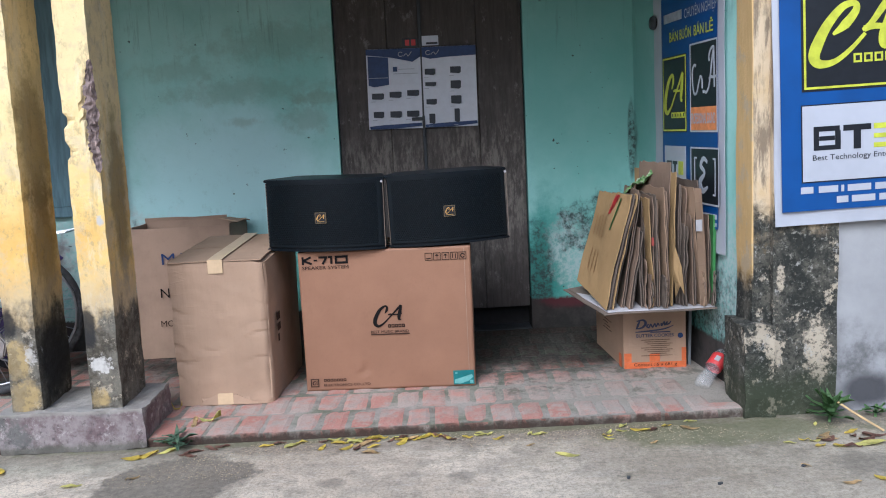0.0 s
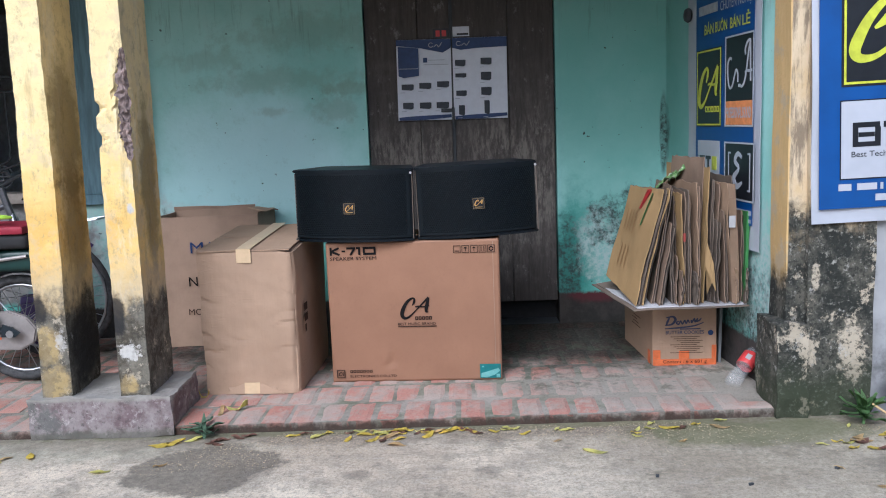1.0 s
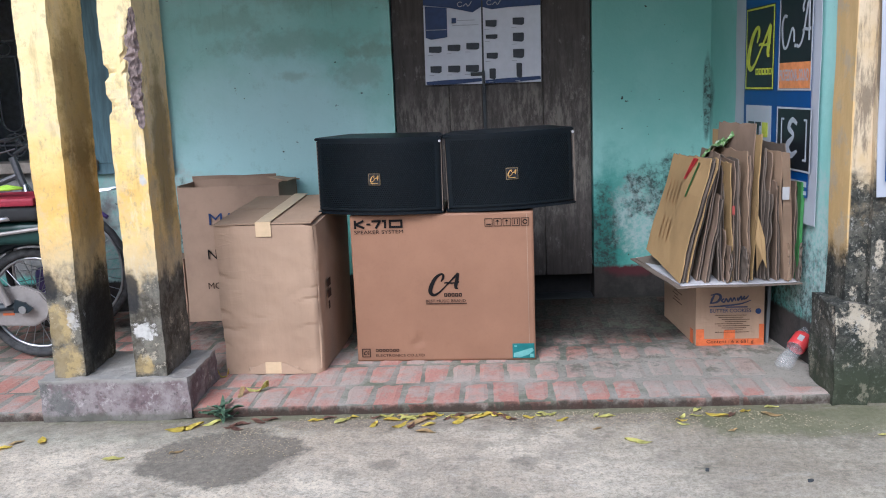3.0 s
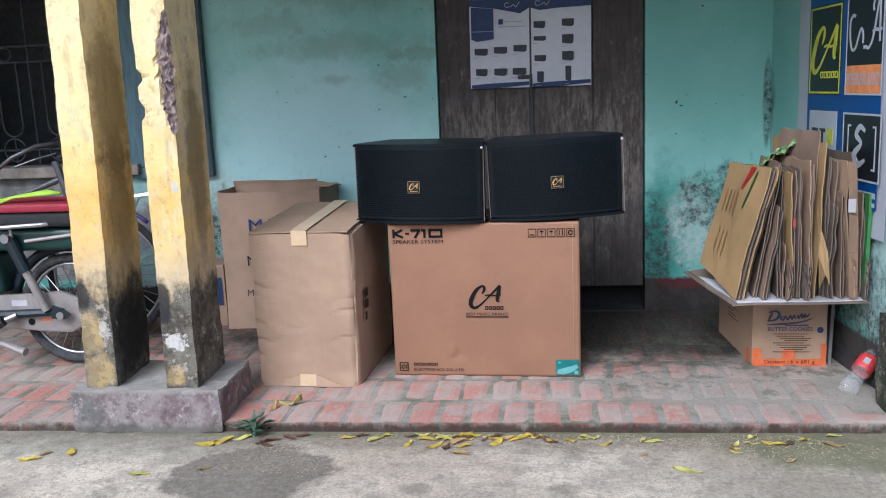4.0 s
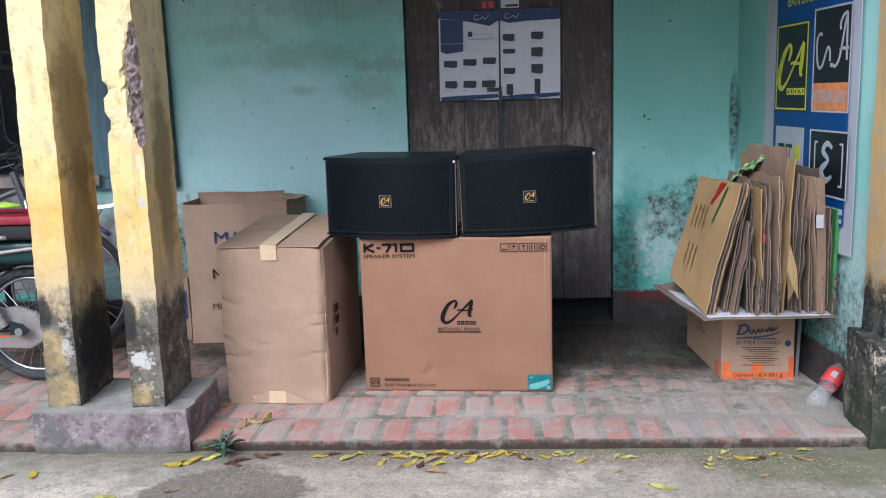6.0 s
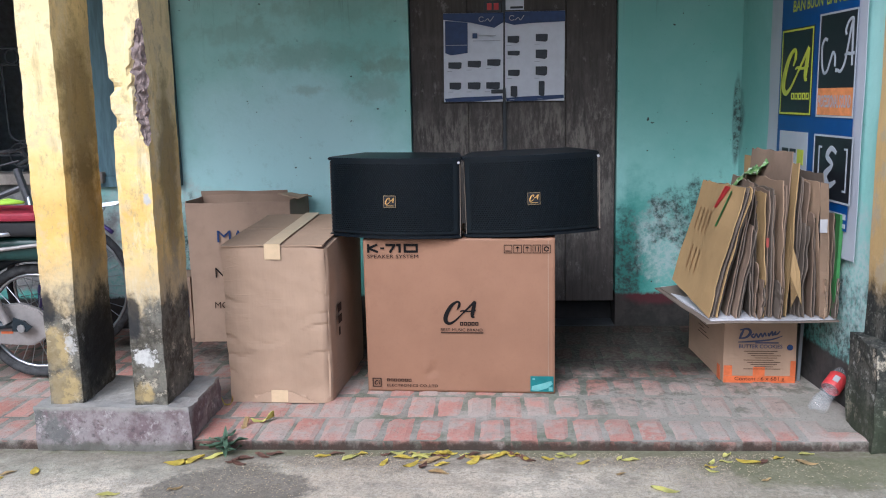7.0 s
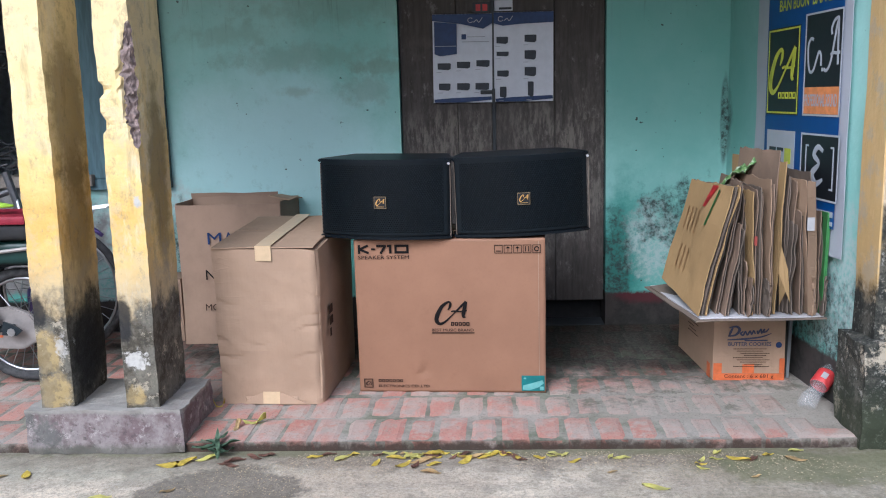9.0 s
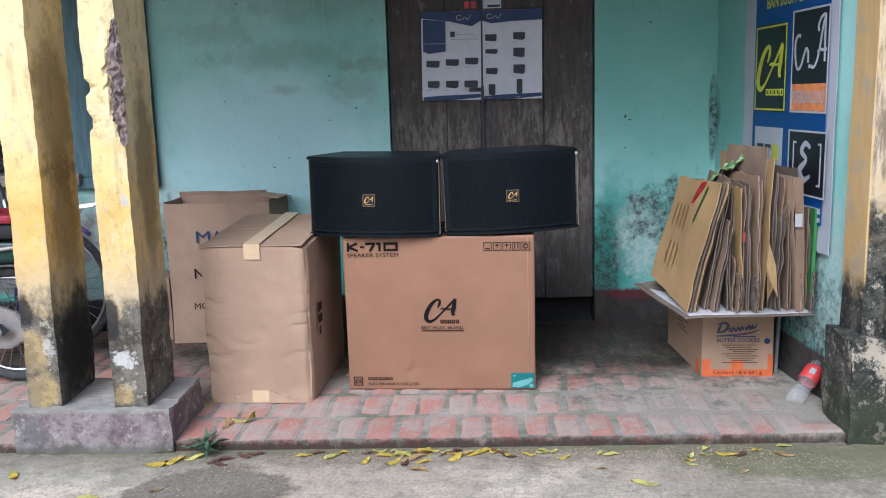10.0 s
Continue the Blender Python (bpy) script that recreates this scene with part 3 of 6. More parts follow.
def tube(points, r, seg=8, closed=False):
    bm = bmesh.new()
    pts = [Vector(p) for p in points]
    n = len(pts)
    rings = []
    for i, p in enumerate(pts):
        a = pts[(i - 1) % n] if closed or i else pts[i]
        b = pts[(i + 1) % n] if closed or i < n - 1 else pts[i]
        d = (b - a).normalized()
        u = d.cross(Vector((0, 0, 1)) if abs(d.z) < 0.95 else Vector((0, 1, 0))).normalized()
        w = d.cross(u)
        rr = r[i] if isinstance(r, (list, tuple)) else r
        rings.append([bm.verts.new(p + (u * math.cos(k * math.tau / seg) + w * math.sin(k * math.tau / seg)) * rr) for k in range(seg)])
    for i in range(n if closed else n - 1):
        a, b = rings[i], rings[(i + 1) % n]
        for k in range(seg):
            bm.faces.new((a[k], a[(k + 1) % seg], b[(k + 1) % seg], b[k]))
    if not closed:
        bm.faces.new(rings[0][::-1])
        bm.faces.new(rings[-1])
    bmesh.ops.recalc_face_normals(bm, faces=bm.faces[:])
    return bm


def arc(cx, cz, r, a0, a1, n, y=0.0):
    return [(cx + r * math.cos(radians(a0 + (a1 - a0) * i / n)), y, cz + r * math.sin(radians(a0 + (a1 - a0) * i / n))) for i in range(n + 1)]


def lathe(profile, seg=24):
    """Turns (radius, height) pairs round z."""
    bm = bmesh.new()
    rings = [[bm.verts.new((r * math.cos(k * math.tau / seg), r * math.sin(k * math.tau / seg), z)) for k in range(seg)] for r, z in profile]
    for a, b in zip(rings, rings[1:]):
        for k in range(seg):
            bm.faces.new((a[k], a[(k + 1) % seg], b[(k + 1) % seg], b[k]))
    return bm


def flat(points, y=0.0, thick=0.0012):
    """A thin printed shape in the xz plane, facing -y."""
    bm = bmesh.new()
    f = bm.faces.new([bm.verts.new((x, y, z)) for x, z in points])
    if f.normal.y > 0:
        f.normal_flip()
    f.normal_update()
    if f.normal.y > 0:
        f.normal_flip()
    g = bmesh.ops.extrude_face_region(bm, geom=[f])
    for v in g["geom"]:
        if isinstance(v, bmesh.types.BMVert):
            v.co.y -= thick
    bmesh.ops.recalc_face_normals(bm, faces=bm.faces[:])
    return bm


def rect(x0, x1, z0, z1, y=0.0, thick=0.0012):
    return box(x0, x1, y - thick, y, z0, z1)


def ribbon(points, widths, y=0.0, thick=0.0012):
    """A brush stroke in the xz plane."""
    if len(points) > 3:
        # round the corners off with a spline through the points
        fine_p, fine_w, last = [], [], len(points) - 1
        for i in range(last):
            p0, p1, p2, p3 = (Vector(points[max(0, min(last, i + k))]) for k in (-1, 0, 1, 2))
            for q in range(5):
                u = q / 5
                fine_p.append(0.5 * (2 * p1 + (p2 - p0) * u + (2 * p0 - 5 * p1 + 4 * p2 - p3) * u * u + (3 * p1 - p0 - 3 * p2 + p3) * u ** 3))
                fine_w.append(widths[i] + (widths[i + 1] - widths[i]) * u)
        points, widths = fine_p + [Vector(points[-1])], fine_w + [widths[-1]]
    pts = [Vector((p[0], p[1])) for p in points]
    left, right = [], []
    for i, p in enumerate(pts):
        d = (pts[min(i + 1, len(pts) - 1)] - pts[max(i - 1, 0)]).normalized()
        nrm = Vector((-d.y, d.x)) * widths[i] / 2
        left.append(p + nrm)
        right.append(p - nrm)
    bm = bmesh.new()
    rows = [[bm.verts.new((q.x, yy, q.y)) for q in side] for side in (left, right) for yy in (y, y - thick)]
    lb, lf, rb, rf = rows
    for i in range(len(pts) - 1):
        bm.faces.new((lf[i], lf[i + 1], rf[i + 1], rf[i]))
        bm.faces.new((lb[i], lb[i + 1], lf[i + 1], lf[i]))
        bm.faces.new((rf[i], rf[i + 1], rb[i + 1], rb[i]))
    bmesh.ops.recalc_face_normals(bm, faces=bm.faces[:])
    return bm


def letters(text, x, z, height, width=None, y=0.0, thick=0.0012, centre=False, bold=0.0):
    """Words in the built-in font, upright in the xz plane, facing -y. (x, z): lower left corner."""
    cu = bpy.data.curves.new("t", "FONT")
    cu.body, cu.size, cu.resolution_u, cu.extrude, cu.offset = text, 1.0, 3, 0.0, bold
    ob = bpy.data.objects.new("t", cu)
    scene.collection.objects.link(ob)
    me = bpy.data.meshes.new_from_object(ob.evaluated_get(bpy.context.evaluated_depsgraph_get()))
    bm = bmesh.new()
    bm.from_mesh(me)
    bpy.data.objects.remove(ob)
    bpy.data.curves.remove(cu)
    bpy.data.meshes.remove(me)
    xs, ys = [v.co.x for v in bm.verts], [v.co.y for v in bm.verts]
    k = height / (max(ys) - min(ys))
    kx = k if width is None else width / (max(xs) - min(xs))
    x0, y0 = min(xs), min(ys)
    if centre:
        x -= (max(xs) - x0) * kx / 2
    for v in bm.verts:
        v.co = Vector((x + (v.co.x - x0) * kx, y - thick, z + (v.co.y - y0) * k))
    return bm


# ---- the setting ----
FLOOR, WALL, ROOF = 0.035, 4.59, 2.0


def side_x(y):
    """The slightly skewed side wall of the porch."""
    return 1.05 + (WALL - y) * 0.085


gm = bmesh.new()
bmesh.ops.create_grid(gm, x_segments=2, y_segments=2, size=600)
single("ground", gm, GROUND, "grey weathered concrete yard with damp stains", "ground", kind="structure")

# back wall, built round the door and window openings
DX0, DX1, DZ1 = -0.515, 0.475, 1.96
WX0, WX1, WZ0, WZ1 = -3.15, -2.10, 0.84, 1.93
wall_bm = merge(
    box(-5.0, WX0, WALL, WALL + 0.2, 0, ROOF), box(WX0, WX1, WALL, WALL + 0.2, 0, WZ0), box(WX0, WX1, WALL, WALL + 0.2, WZ1, ROOF),
    box(WX1, DX0, WALL, WALL + 0.2, 0, ROOF), box(DX0, DX1, WALL, WALL + 0.2, DZ1, ROOF), box(DX1, 1.30, WALL, WALL + 0.2, 0, ROOF))
single("wall_north", wall_bm, TEAL, "teal limewashed house wall with mould, damp stains and painted light and shade", "wall", kind="structure")
bm = bmesh.new()
vs = [bm.verts.new(p) for p in ((side_x(WALL), WALL, 0), (side_x(3.30), 3.30, 0), (side_x(3.30) + 0.2, 3.30, 0), (side_x(WALL) + 0.2, WALL, 0))]
f = bm.faces.new(vs)
g = bmesh.ops.extrude_face_region(bm, geom=[f])
for v in g["geom"]:
    if isinstance(v, bmesh.types.BMVert):
        v.co.z = ROOF
bmesh.ops.recalc_face_normals(bm, faces=bm.faces[:])
single("wall_east", bm, TEAL, "teal limewashed side wall of the porch", "wall", kind="structure")
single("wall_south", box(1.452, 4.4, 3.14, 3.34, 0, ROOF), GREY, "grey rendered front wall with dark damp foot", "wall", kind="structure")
single("wall_west", box(-5.2, -5.0, 3.13, 6.4, 0, ROOF), TEAL, "teal limewashed end wall", "wall", kind="structure")
single("wall_room_east", box(1.30, 1.5, WALL, 6.4, 0, ROOF), ROOM, "dim plaster wall of the room inside", "wall", kind="structure")
single("wall_room_back", box(-5.0, 1.3, 6.2, 6.4, 0, ROOF), ROOM, "dim plaster wall of the room inside", "wall", kind="structure")
single("floor_room", box(-5.0, 1.3, WALL + 0.2, 6.2, 0, 0.05), MORTAR, "grey floor of the room inside", "floor", kind="structure")
# out of view; height and eave are set to shade the wall top
single("ceiling", box(-5.2, 4.4, 3.0, 6.4, ROOF, ROOF + 0.12), SOFFIT, "unseen porch soffit set low to shade the wall top", "ceiling", kind="structure")

# unseen wall, added to cut low sky light on the porch
single("sky_blocking_wall", box(-12.0, 12.0, -6.3, -6.0, 0, 2.3), GREY, "unseen plain grey wall added across the yard to block low sky", "wall", kind="structure")

# right-hand pier: a broad mouldy block with a ledge and a slimmer post above
pier = thing("pier", pose(0, 0, 0), "mould-blackened masonry pier with a stepped foot", "pier", kind="structure")
bm = box(1.098, 1.215, 3.105, 3.32, 0, 0.355, cuts=8)
rough_up(bm, 0.014, 11, 3)
part("pier_foot", bm, PIER, pier, smooth=False)
bm = box(1.142, 1.213, 3.15, 3.312, 0.34, ROOF, cuts=9)
rough_up(bm, 0.006, 7, 5)
part("pier_post", bm, PIER, pier, "yellow limewashed post with black stains")
bm = box(1.208, 1.452, 3.122, 3.38, 0, ROOF, cuts=9)
rough_up(bm, 0.008, 8, 8)
part("pier_body", bm, PIER, pier)

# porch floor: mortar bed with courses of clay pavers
floor = single("floor", box(-5.0, 1.24, 3.130, WALL, 0.0, 0.0325), MORTAR, "dusty red clay paver porch floor with mossy joints and painted back shade", "floor", kind="structure")


# door: two leaves of old boards in a recessed opening
door = thing("door_1", pose(0, WALL + 0.03, 0), "closed dark weathered double plank door", "door", kind="structure")
for x0, x1 in ((DX0 + 0.004, -0.068), (-0.060, DX1 - 0.004)):
    cuts = [x0, x0 + (x1 - x0) * (0.62 if x0 < -0.2 else 0.55), x1]
    for a, b in zip(cuts, cuts[1:]):
        part("plank", rough_up(box(a + 0.001, b - 0.001, 0, 0.035, 0.155, DZ1 - 0.005, 0.003, 1), 0.0015, 5, a), DOOR, door)
# dark threshold, its colour stands for shade in the gap below the planks
part("threshold", box(DX0, DX1, -0.028, 0.118, 0.0, 0.034, 0.006), IRON, door, "threshold coloured near black for the shade under the door")
part("cover_strip", box(-0.070, -0.052, -0.012, 0.0, 0.16, DZ1 - 0.01, 0.003), IRON, door, "narrow dark cover strip")
part("latch", merge(box(-0.125, -0.066, -0.026, -0.012, 1.185, 1.203, 0.003), box(-0.069, -0.055, -0.03, -0.012, 1.10, 1.21, 0.003)), IRON, door, "black iron latch")
# near-black sheet added where only darkness shows under the door
single("door_back", box(DX0, DX1, WALL + 0.15, WALL + 0.2, 0, DZ1), RUBBER, "near-black panel standing in for the dark under the door", "door", kind="structure")

# window: grille, sill and an open shutter folded against the wall
window = thing("window_1", pose(0, WALL, 0), "unglazed window with iron grille and dark room behind", "window", kind="structure")
part("window_sill", rough_up(box(WX0 - 0.05, WX1 + 0.06, -0.07, 0.12, WZ0 - 0.05, WZ0 + 0.005, 0.006), 0.004, 12), STONE, window, "worn stone sill")
part("window_frame", merge(box(WX1 - 0.04, WX1, 0.02, 0.10, WZ0 + 0.006, WZ1), box(WX0, WX0 + 0.04, 0.02, 0.10, WZ0 + 0.006, WZ1), box(WX0 + 0.04, WX1 - 0.04, 0.02, 0.10, WZ1 - 0.04, WZ1)), SHUTTER_EDGE, window)
GY = 0.06
for z in (0.93, 1.38, 1.46, 1.88):
    part("grille_bar", tube([(WX0 + 0.04, GY, z), (WX1 - 0.04, GY, z)], 0.006), IRON, window)
for k in range(4):
    x = WX1 - 0.16 - k * 0.25
    u = [(x - 0.055, GY, 1.38)] + arc(x, 1.055, 0.055, 180, 360, 8, GY) + [(x + 0.055, GY, 1.38)]
    part("grille_loop", tube(u, 0.006), IRON, window)
    part("grille_bar", tube([(x, GY, 0.846), (x, GY, 1.0)], 0.005), IRON, window)
    part("grille_ring", tube(arc(x, 1.42, 0.034, 0, 345, 12, GY), 0.005, closed=True), IRON, window)
    part("grille_scroll", tube(arc(x, 0.93, 0.06, 20, 340, 14, GY - 0.01), 0.005), IRON, window)
    part("grille_bar", tube([(x - 0.125, GY, 0.85), (x - 0.125, GY, 1.90)], 0.006), IRON, window)
shut = thing("window_shutter", pose(-1.66, WALL - 0.006, 0.77), "open blue-grey wooden shutter folded against the teal wall", "shutter")
part("panel", box(-0.435, -0.02, -0.028, 0, 0.055, 1.20, 0.003), SHUTTER, shut)
part("edge_stile", box(-0.0195, 0.0, -0.04, 0, 0, 1.21, 0.004), SHUTTER_EDGE, shut, "dark edge stile")
part("stile", box(-0.075, -0.045, -0.036, -0.0285, 0.06, 1.20, 0.002), SHUTTER_EDGE, shut)
part("rail", box(-0.44, -0.02, -0.036, 0, 0, 0.054, 0.003), SHUTTER, shut)

# two ochre posts on one plinth
plinth = single("column_plinth", rough_up(rough_up(box(-1.70, -1.155, 3.118, 3.45, 0, 0.158, cuts=20), 0.009, 8, 2), 0.006, 30, 5), PLINTH,
                "low mauve-painted concrete plinth, worn to grey", "plinth", kind="structure")


def post(x0, x1, y0, y1, lean, seed, chipped):
    bm = bmesh.new()
    nz, ring = 130, []
    n = 8
    outline = [(x0 + (x1 - x0) * i / n, y0) for i in range(n)] + [(x1, y0 + (y1 - y0) * i / n) for i in range(n)] \
        + [(x1 - (x1 - x0) * i / n, y1) for i in range(n)] + [(x0, y1 - (y1 - y0) * i / n) for i in range(n)]
    for k in range(nz + 1):
        z = 0.15 + (ROOF - 0.15) * k / nz
        row = []
        for x, y in outline:
            p = Vector((x + lean * (z - 0.16), y, z))
            p += noise.noise_vector(p * 7 + Vector((seed, 0, 0))) * 0.004 + noise.noise_vector(p * 32 + Vector((seed, 5, 0))) * 0.0025
            cx, cy = (x0 + x1) / 2 - x, (y0 + y1) / 2 - y
            row.append(bm.verts.new(p))
        ring.append(row)
    m = len(outline)
    for a, b in zip(ring, ring[1:]):
        for i in range(m):
            bm.faces.new((a[i], a[(i + 1) % m], b[(i + 1) % m], b[i]))
    bm.faces.new(ring[-1])
    bmesh.ops.recalc_face_normals(bm, faces=bm.faces[:])
    if chipped:
        for v in bm.verts:
            z = v.co.z
            edge = x1 + lean * (z - 0.16)
            bite = max(0.0, 1 - abs(z - 1.24) / 0.2) ** 0.5 * 0.030 * (1 + 0.5 * noise.noise(Vector((0, 0, z * 22))))
            d = math.hypot(v.co.x - edge, v.co.y - y0)
            if d < bite * 1.5:
                v.co += Vector((-1, 1, 0)).normalized() * (bite * 1.2 - d * 0.6)
            lo = x0 + lean * (z - 0.16)
            for zc, h in ((1.12, 0.035), (1.23, 0.03)):
                bite = max(0.0, 1 - abs(z - zc) / h) * 0.022
                d = math.hypot(v.co.x - lo, v.co.y - y0)
                if d < bite * 1.5:
                    v.co += Vector((1, 0.6, 0)) * (bite - d * 0.5)
    return bm


col = single("porch_column", post(-1.655, -1.540, 3.155, 3.42, 0.012, 1, False), YELLOW, "ochre limewashed square porch post with black mouldy foot", "column", "posts on the plinth", kind="structure")
col = thing("porch_column", pose(0, 0, 0), "ochre limewashed porch post with chipped corner and black foot", "column", "posts on the plinth", kind="structure")
part("shaft", post(-1.350, -1.235, 3.14, 3.40, 0.006, 4, True), YELLOW, col)
core = bmesh.new()
bmesh.ops.create_grid(core, x_segments=10, y_segments=90, size=0.5)
for v in core.verts:
    s, z = v.co.x + 0.5, 1.24 + v.co.y * 0.40
    w = max(0.0, 1 - ((z - 1.24) / 0.2) ** 2) ** 0.5 * (0.036 + 0.022 * noise.noise(Vector((3, s, z * 26))) + 0.014 * noise.noise(Vector((8, s, z * 70))))
    c = Vector((-1.235 + 0.006 * (z - 0.16), 3.14, z))
    p = c + Vector((-1, 0, 0)) * w * (1 - s) + Vector((0, 1, 0)) * w * 0.75 * s
    p += Vector((1, -1, 0)) * 0.0035 + noise.noise_vector(Vector((s * 5, 0, z * 50))) * 0.006
    v.co = p
part("exposed_core", core, RUBBLE, col, "broken plaster baring the brick core")


# ---- cartons ----
def carton_body(w, d, h, amp, seed, cuts=14):
    bm = box(-w / 2, w / 2, 0, d, 0, h, cuts=cuts)
    for v in bm.verts:
        x, y, z = v.co
        n = noise.noise_vector(v.co * 6 + Vector((seed, 0, 0)))
        bul = math.sin(math.pi * min(1, max(0, z / h))) * math.sin(math.pi * min(1, max(0, (x + w / 2) / w)))
        edge = min(1.0, 8 * z / h)
        v.co += Vector((n.x * amp, n.y * amp - (bul * amp * 1.5 if y < 0.001 else 0), n.z * amp * 0.5 * edge))
        if z < 0.001:
            v.co.z = 0.0
    return bm


def bar(x0, x1, z0, z1, y=-0.004):
    return rect(x0, x1, z0, z1, y)


def brush_mark(cx, cz, s, y, parent, mat):
    """A calligraphic badge of width s: a hooked crescent that swings into a crossed peak."""
    for pts, widths in (
            (((-0.10, 0.10), (-0.03, 0.22), (-0.02, 0.33), (-0.11, 0.35), (-0.29, 0.21), (-0.44, -0.07), (-0.46, -0.26), (-0.35, -0.35), (-0.18, -0.27), (0.01, -0.09), (0.17, 0.07)),
             (0.02, 0.09, 0.07, 0.07, 0.11, 0.14, 0.13, 0.09, 0.06, 0.045, 0.03)),
            (((0.04, -0.05), (0.13, 0.03), (0.26, 0.16), (0.48, 0.38)), (0.03, 0.05, 0.06, 0.08)),
            (((0.48, 0.38), (0.43, 0.16), (0.39, -0.02), (0.39, -0.12), (0.46, -0.13)), (0.08, 0.12, 0.12, 0.08, 0.03)),
            (((0.0, 0.05), (0.10, 0.07), (0.28, 0.05), (0.50, 0.09)), (0.03, 0.05, 0.04, 0.05))):
        part("badge_stroke", ribbon([(cx + a * s, cz + b * s) for a, b in pts], [w * s for w in widths], y), mat, parent)
        y -= 0.0004


def ring_blocks(x0, x1, z0, z1, n, y, parent, mat, name="badge_block"):
    """A row of hollow little blocks standing for a brand word."""
    pitch = (x1 - x0) / n
    t = (z1 - z0) * 0.22
    for k in range(n):
        a, b = x0 + k * pitch, x0 + (k + 0.80) * pitch
        part(name, merge(rect(a, b, z1 - t, z1, y), rect(a, b, z0, z0 + t, y), rect(a, a + t, z0 + t, z1 - t, y), rect(b - t, b, z0 + t, z1 - t, y)), mat, parent)


def model_number(x, z, h, w, y):
    """K-710 in wide square capitals."""
    t, u = h * 0.26, w / 5.2
    x2, x3, x4 = x + 1.9 * u, x + 3.0 * u, x + 3.75 * u
    def leg(a, b, c, d):
        return ribbon([(a, b), (c, d)], [t, t], y)
    return merge(rect(x, x + t, z, z + h, y), leg(x + t * 0.7, z + h * 0.5, x + 1.05 * u, z + h * 0.94), leg(x + t * 0.7, z + h * 0.5, x + 1.1 * u, z + h * 0.06),
                 rect(x + 1.35 * u, x + 1.75 * u, z + h * 0.40, z + h * 0.40 + t * 0.8, y),
                 rect(x2, x2 + 1.0 * u, z + h - t, z + h, y), leg(x2 + 0.9 * u, z + h - t * 0.6, x2 + 0.42 * u, z),
                 rect(x3 + 0.22 * u, x3 + 0.22 * u + t, z, z + h, y), rect(x3, x3 + 0.22 * u, z + h - t, z + h, y),
                 rect(x4, x + w, z + h - t, z + h, y), rect(x4, x + w, z, z + t, y), rect(x4, x4 + t, z + t, z + h - t, y), rect(x + w - t, x + w, z + t, z + h - t, y))


# printed loudspeaker carton
BOXM = pose(-0.254, 3.612, FLOOR, 0, 0, -2.9)
sc = thing("speaker_carton", BOXM, "large reddish-brown printed loudspeaker carton standing on the porch pavers", "box")
bm = carton_body(0.732, 0.40, 0.609, 0.0012, 3, 60)
for v in bm.verts:
    x, y, z = v.co
    if y < 0.01:
        # a fold knocked into the lower front
        u = ((x + 0.150) * 0.50 + (z - 0.062) * 0.87) / 0.085
        d = (x + 0.150) * 0.87 - (z - 0.062) * 0.50 + 0.006 * math.sin(u * 9)
        k = max(0.0, math.sin(math.pi * min(1, max(0, u))))
        v.co.y += k * (-0.004 * max(0.0, 1 - abs(d) / 0.014) + 0.007 * max(0.0, 1 - abs(d - 0.022) / 0.03))
        v.co.y += 0.002 * max(0.0, abs(x) / 0.366 - 0.93) / 0.07 * noise.noise(Vector((x, 3, z * 22)))
part("body", bm, KRAFT_RED, sc, smooth=True)
part("top_seam", box(-0.36, 0.36, 0.196, 0.203, 0.606, 0.612), TAPE, sc, "tape along the top seam")
part("edge_crease", rect(0.340, 0.342, 0.01, 0.60, -0.0026), KRAFT_OLD, sc)
part("printed_text", model_number(-0.350, 0.556, 0.034, 0.197, -0.0032), INK, sc, "bold black model number")
part("printed_text", letters("SPEAKER SYSTEM", -0.350, 0.534, 0.0145, 0.198, -0.0032), INK, sc)
for i in range(5):
    x = 0.175 + i * 0.036
    part("handling_symbol", merge(bar(x, x + 0.031, 0.583, 0.585, -0.0032), bar(x, x + 0.031, 0.553, 0.555, -0.0032), bar(x, x + 0.002, 0.555, 0.583, -0.0032), bar(x + 0.029, x + 0.031, 0.555, 0.583, -0.0032),
                                  *([flat([(x + 0.007, 0.572), (x + 0.015, 0.579), (x + 0.024, 0.572)], -0.0032), bar(x + 0.0145, x + 0.0165, 0.559, 0.572, -0.0032)] if i in (1, 2) else
                                    [bar(x + 0.008, x + 0.011, 0.559, 0.579, -0.0032), bar(x + 0.020, x + 0.023, 0.559, 0.579, -0.0032)] if i == 3 else
                                    [ribbon([(x + 0.0155 + 0.008 * math.cos(radians(a)), 0.569 + 0.008 * math.sin(radians(a))) for a in range(0, 341, 34)], [0.004] * 11, -0.0032)] if i == 4 else
                                    [bar(x + 0.006, x + 0.025, 0.560, 0.563, -0.0032)])), INK, sc)
brush_mark(0.004, 0.320, 0.122, -0.0036, sc, INK)
ring_blocks(0.003, 0.077, 0.270, 0.284, 5, -0.0036, sc, INK)
part("printed_text", letters("BEST MUSIC BRAND", -0.072, 0.247, 0.0115, 0.162, -0.0036), INK, sc)
part("small_print", bar(-0.072, 0.093, 0.239, 0.2435, -0.0036), INK_BROWN, sc)
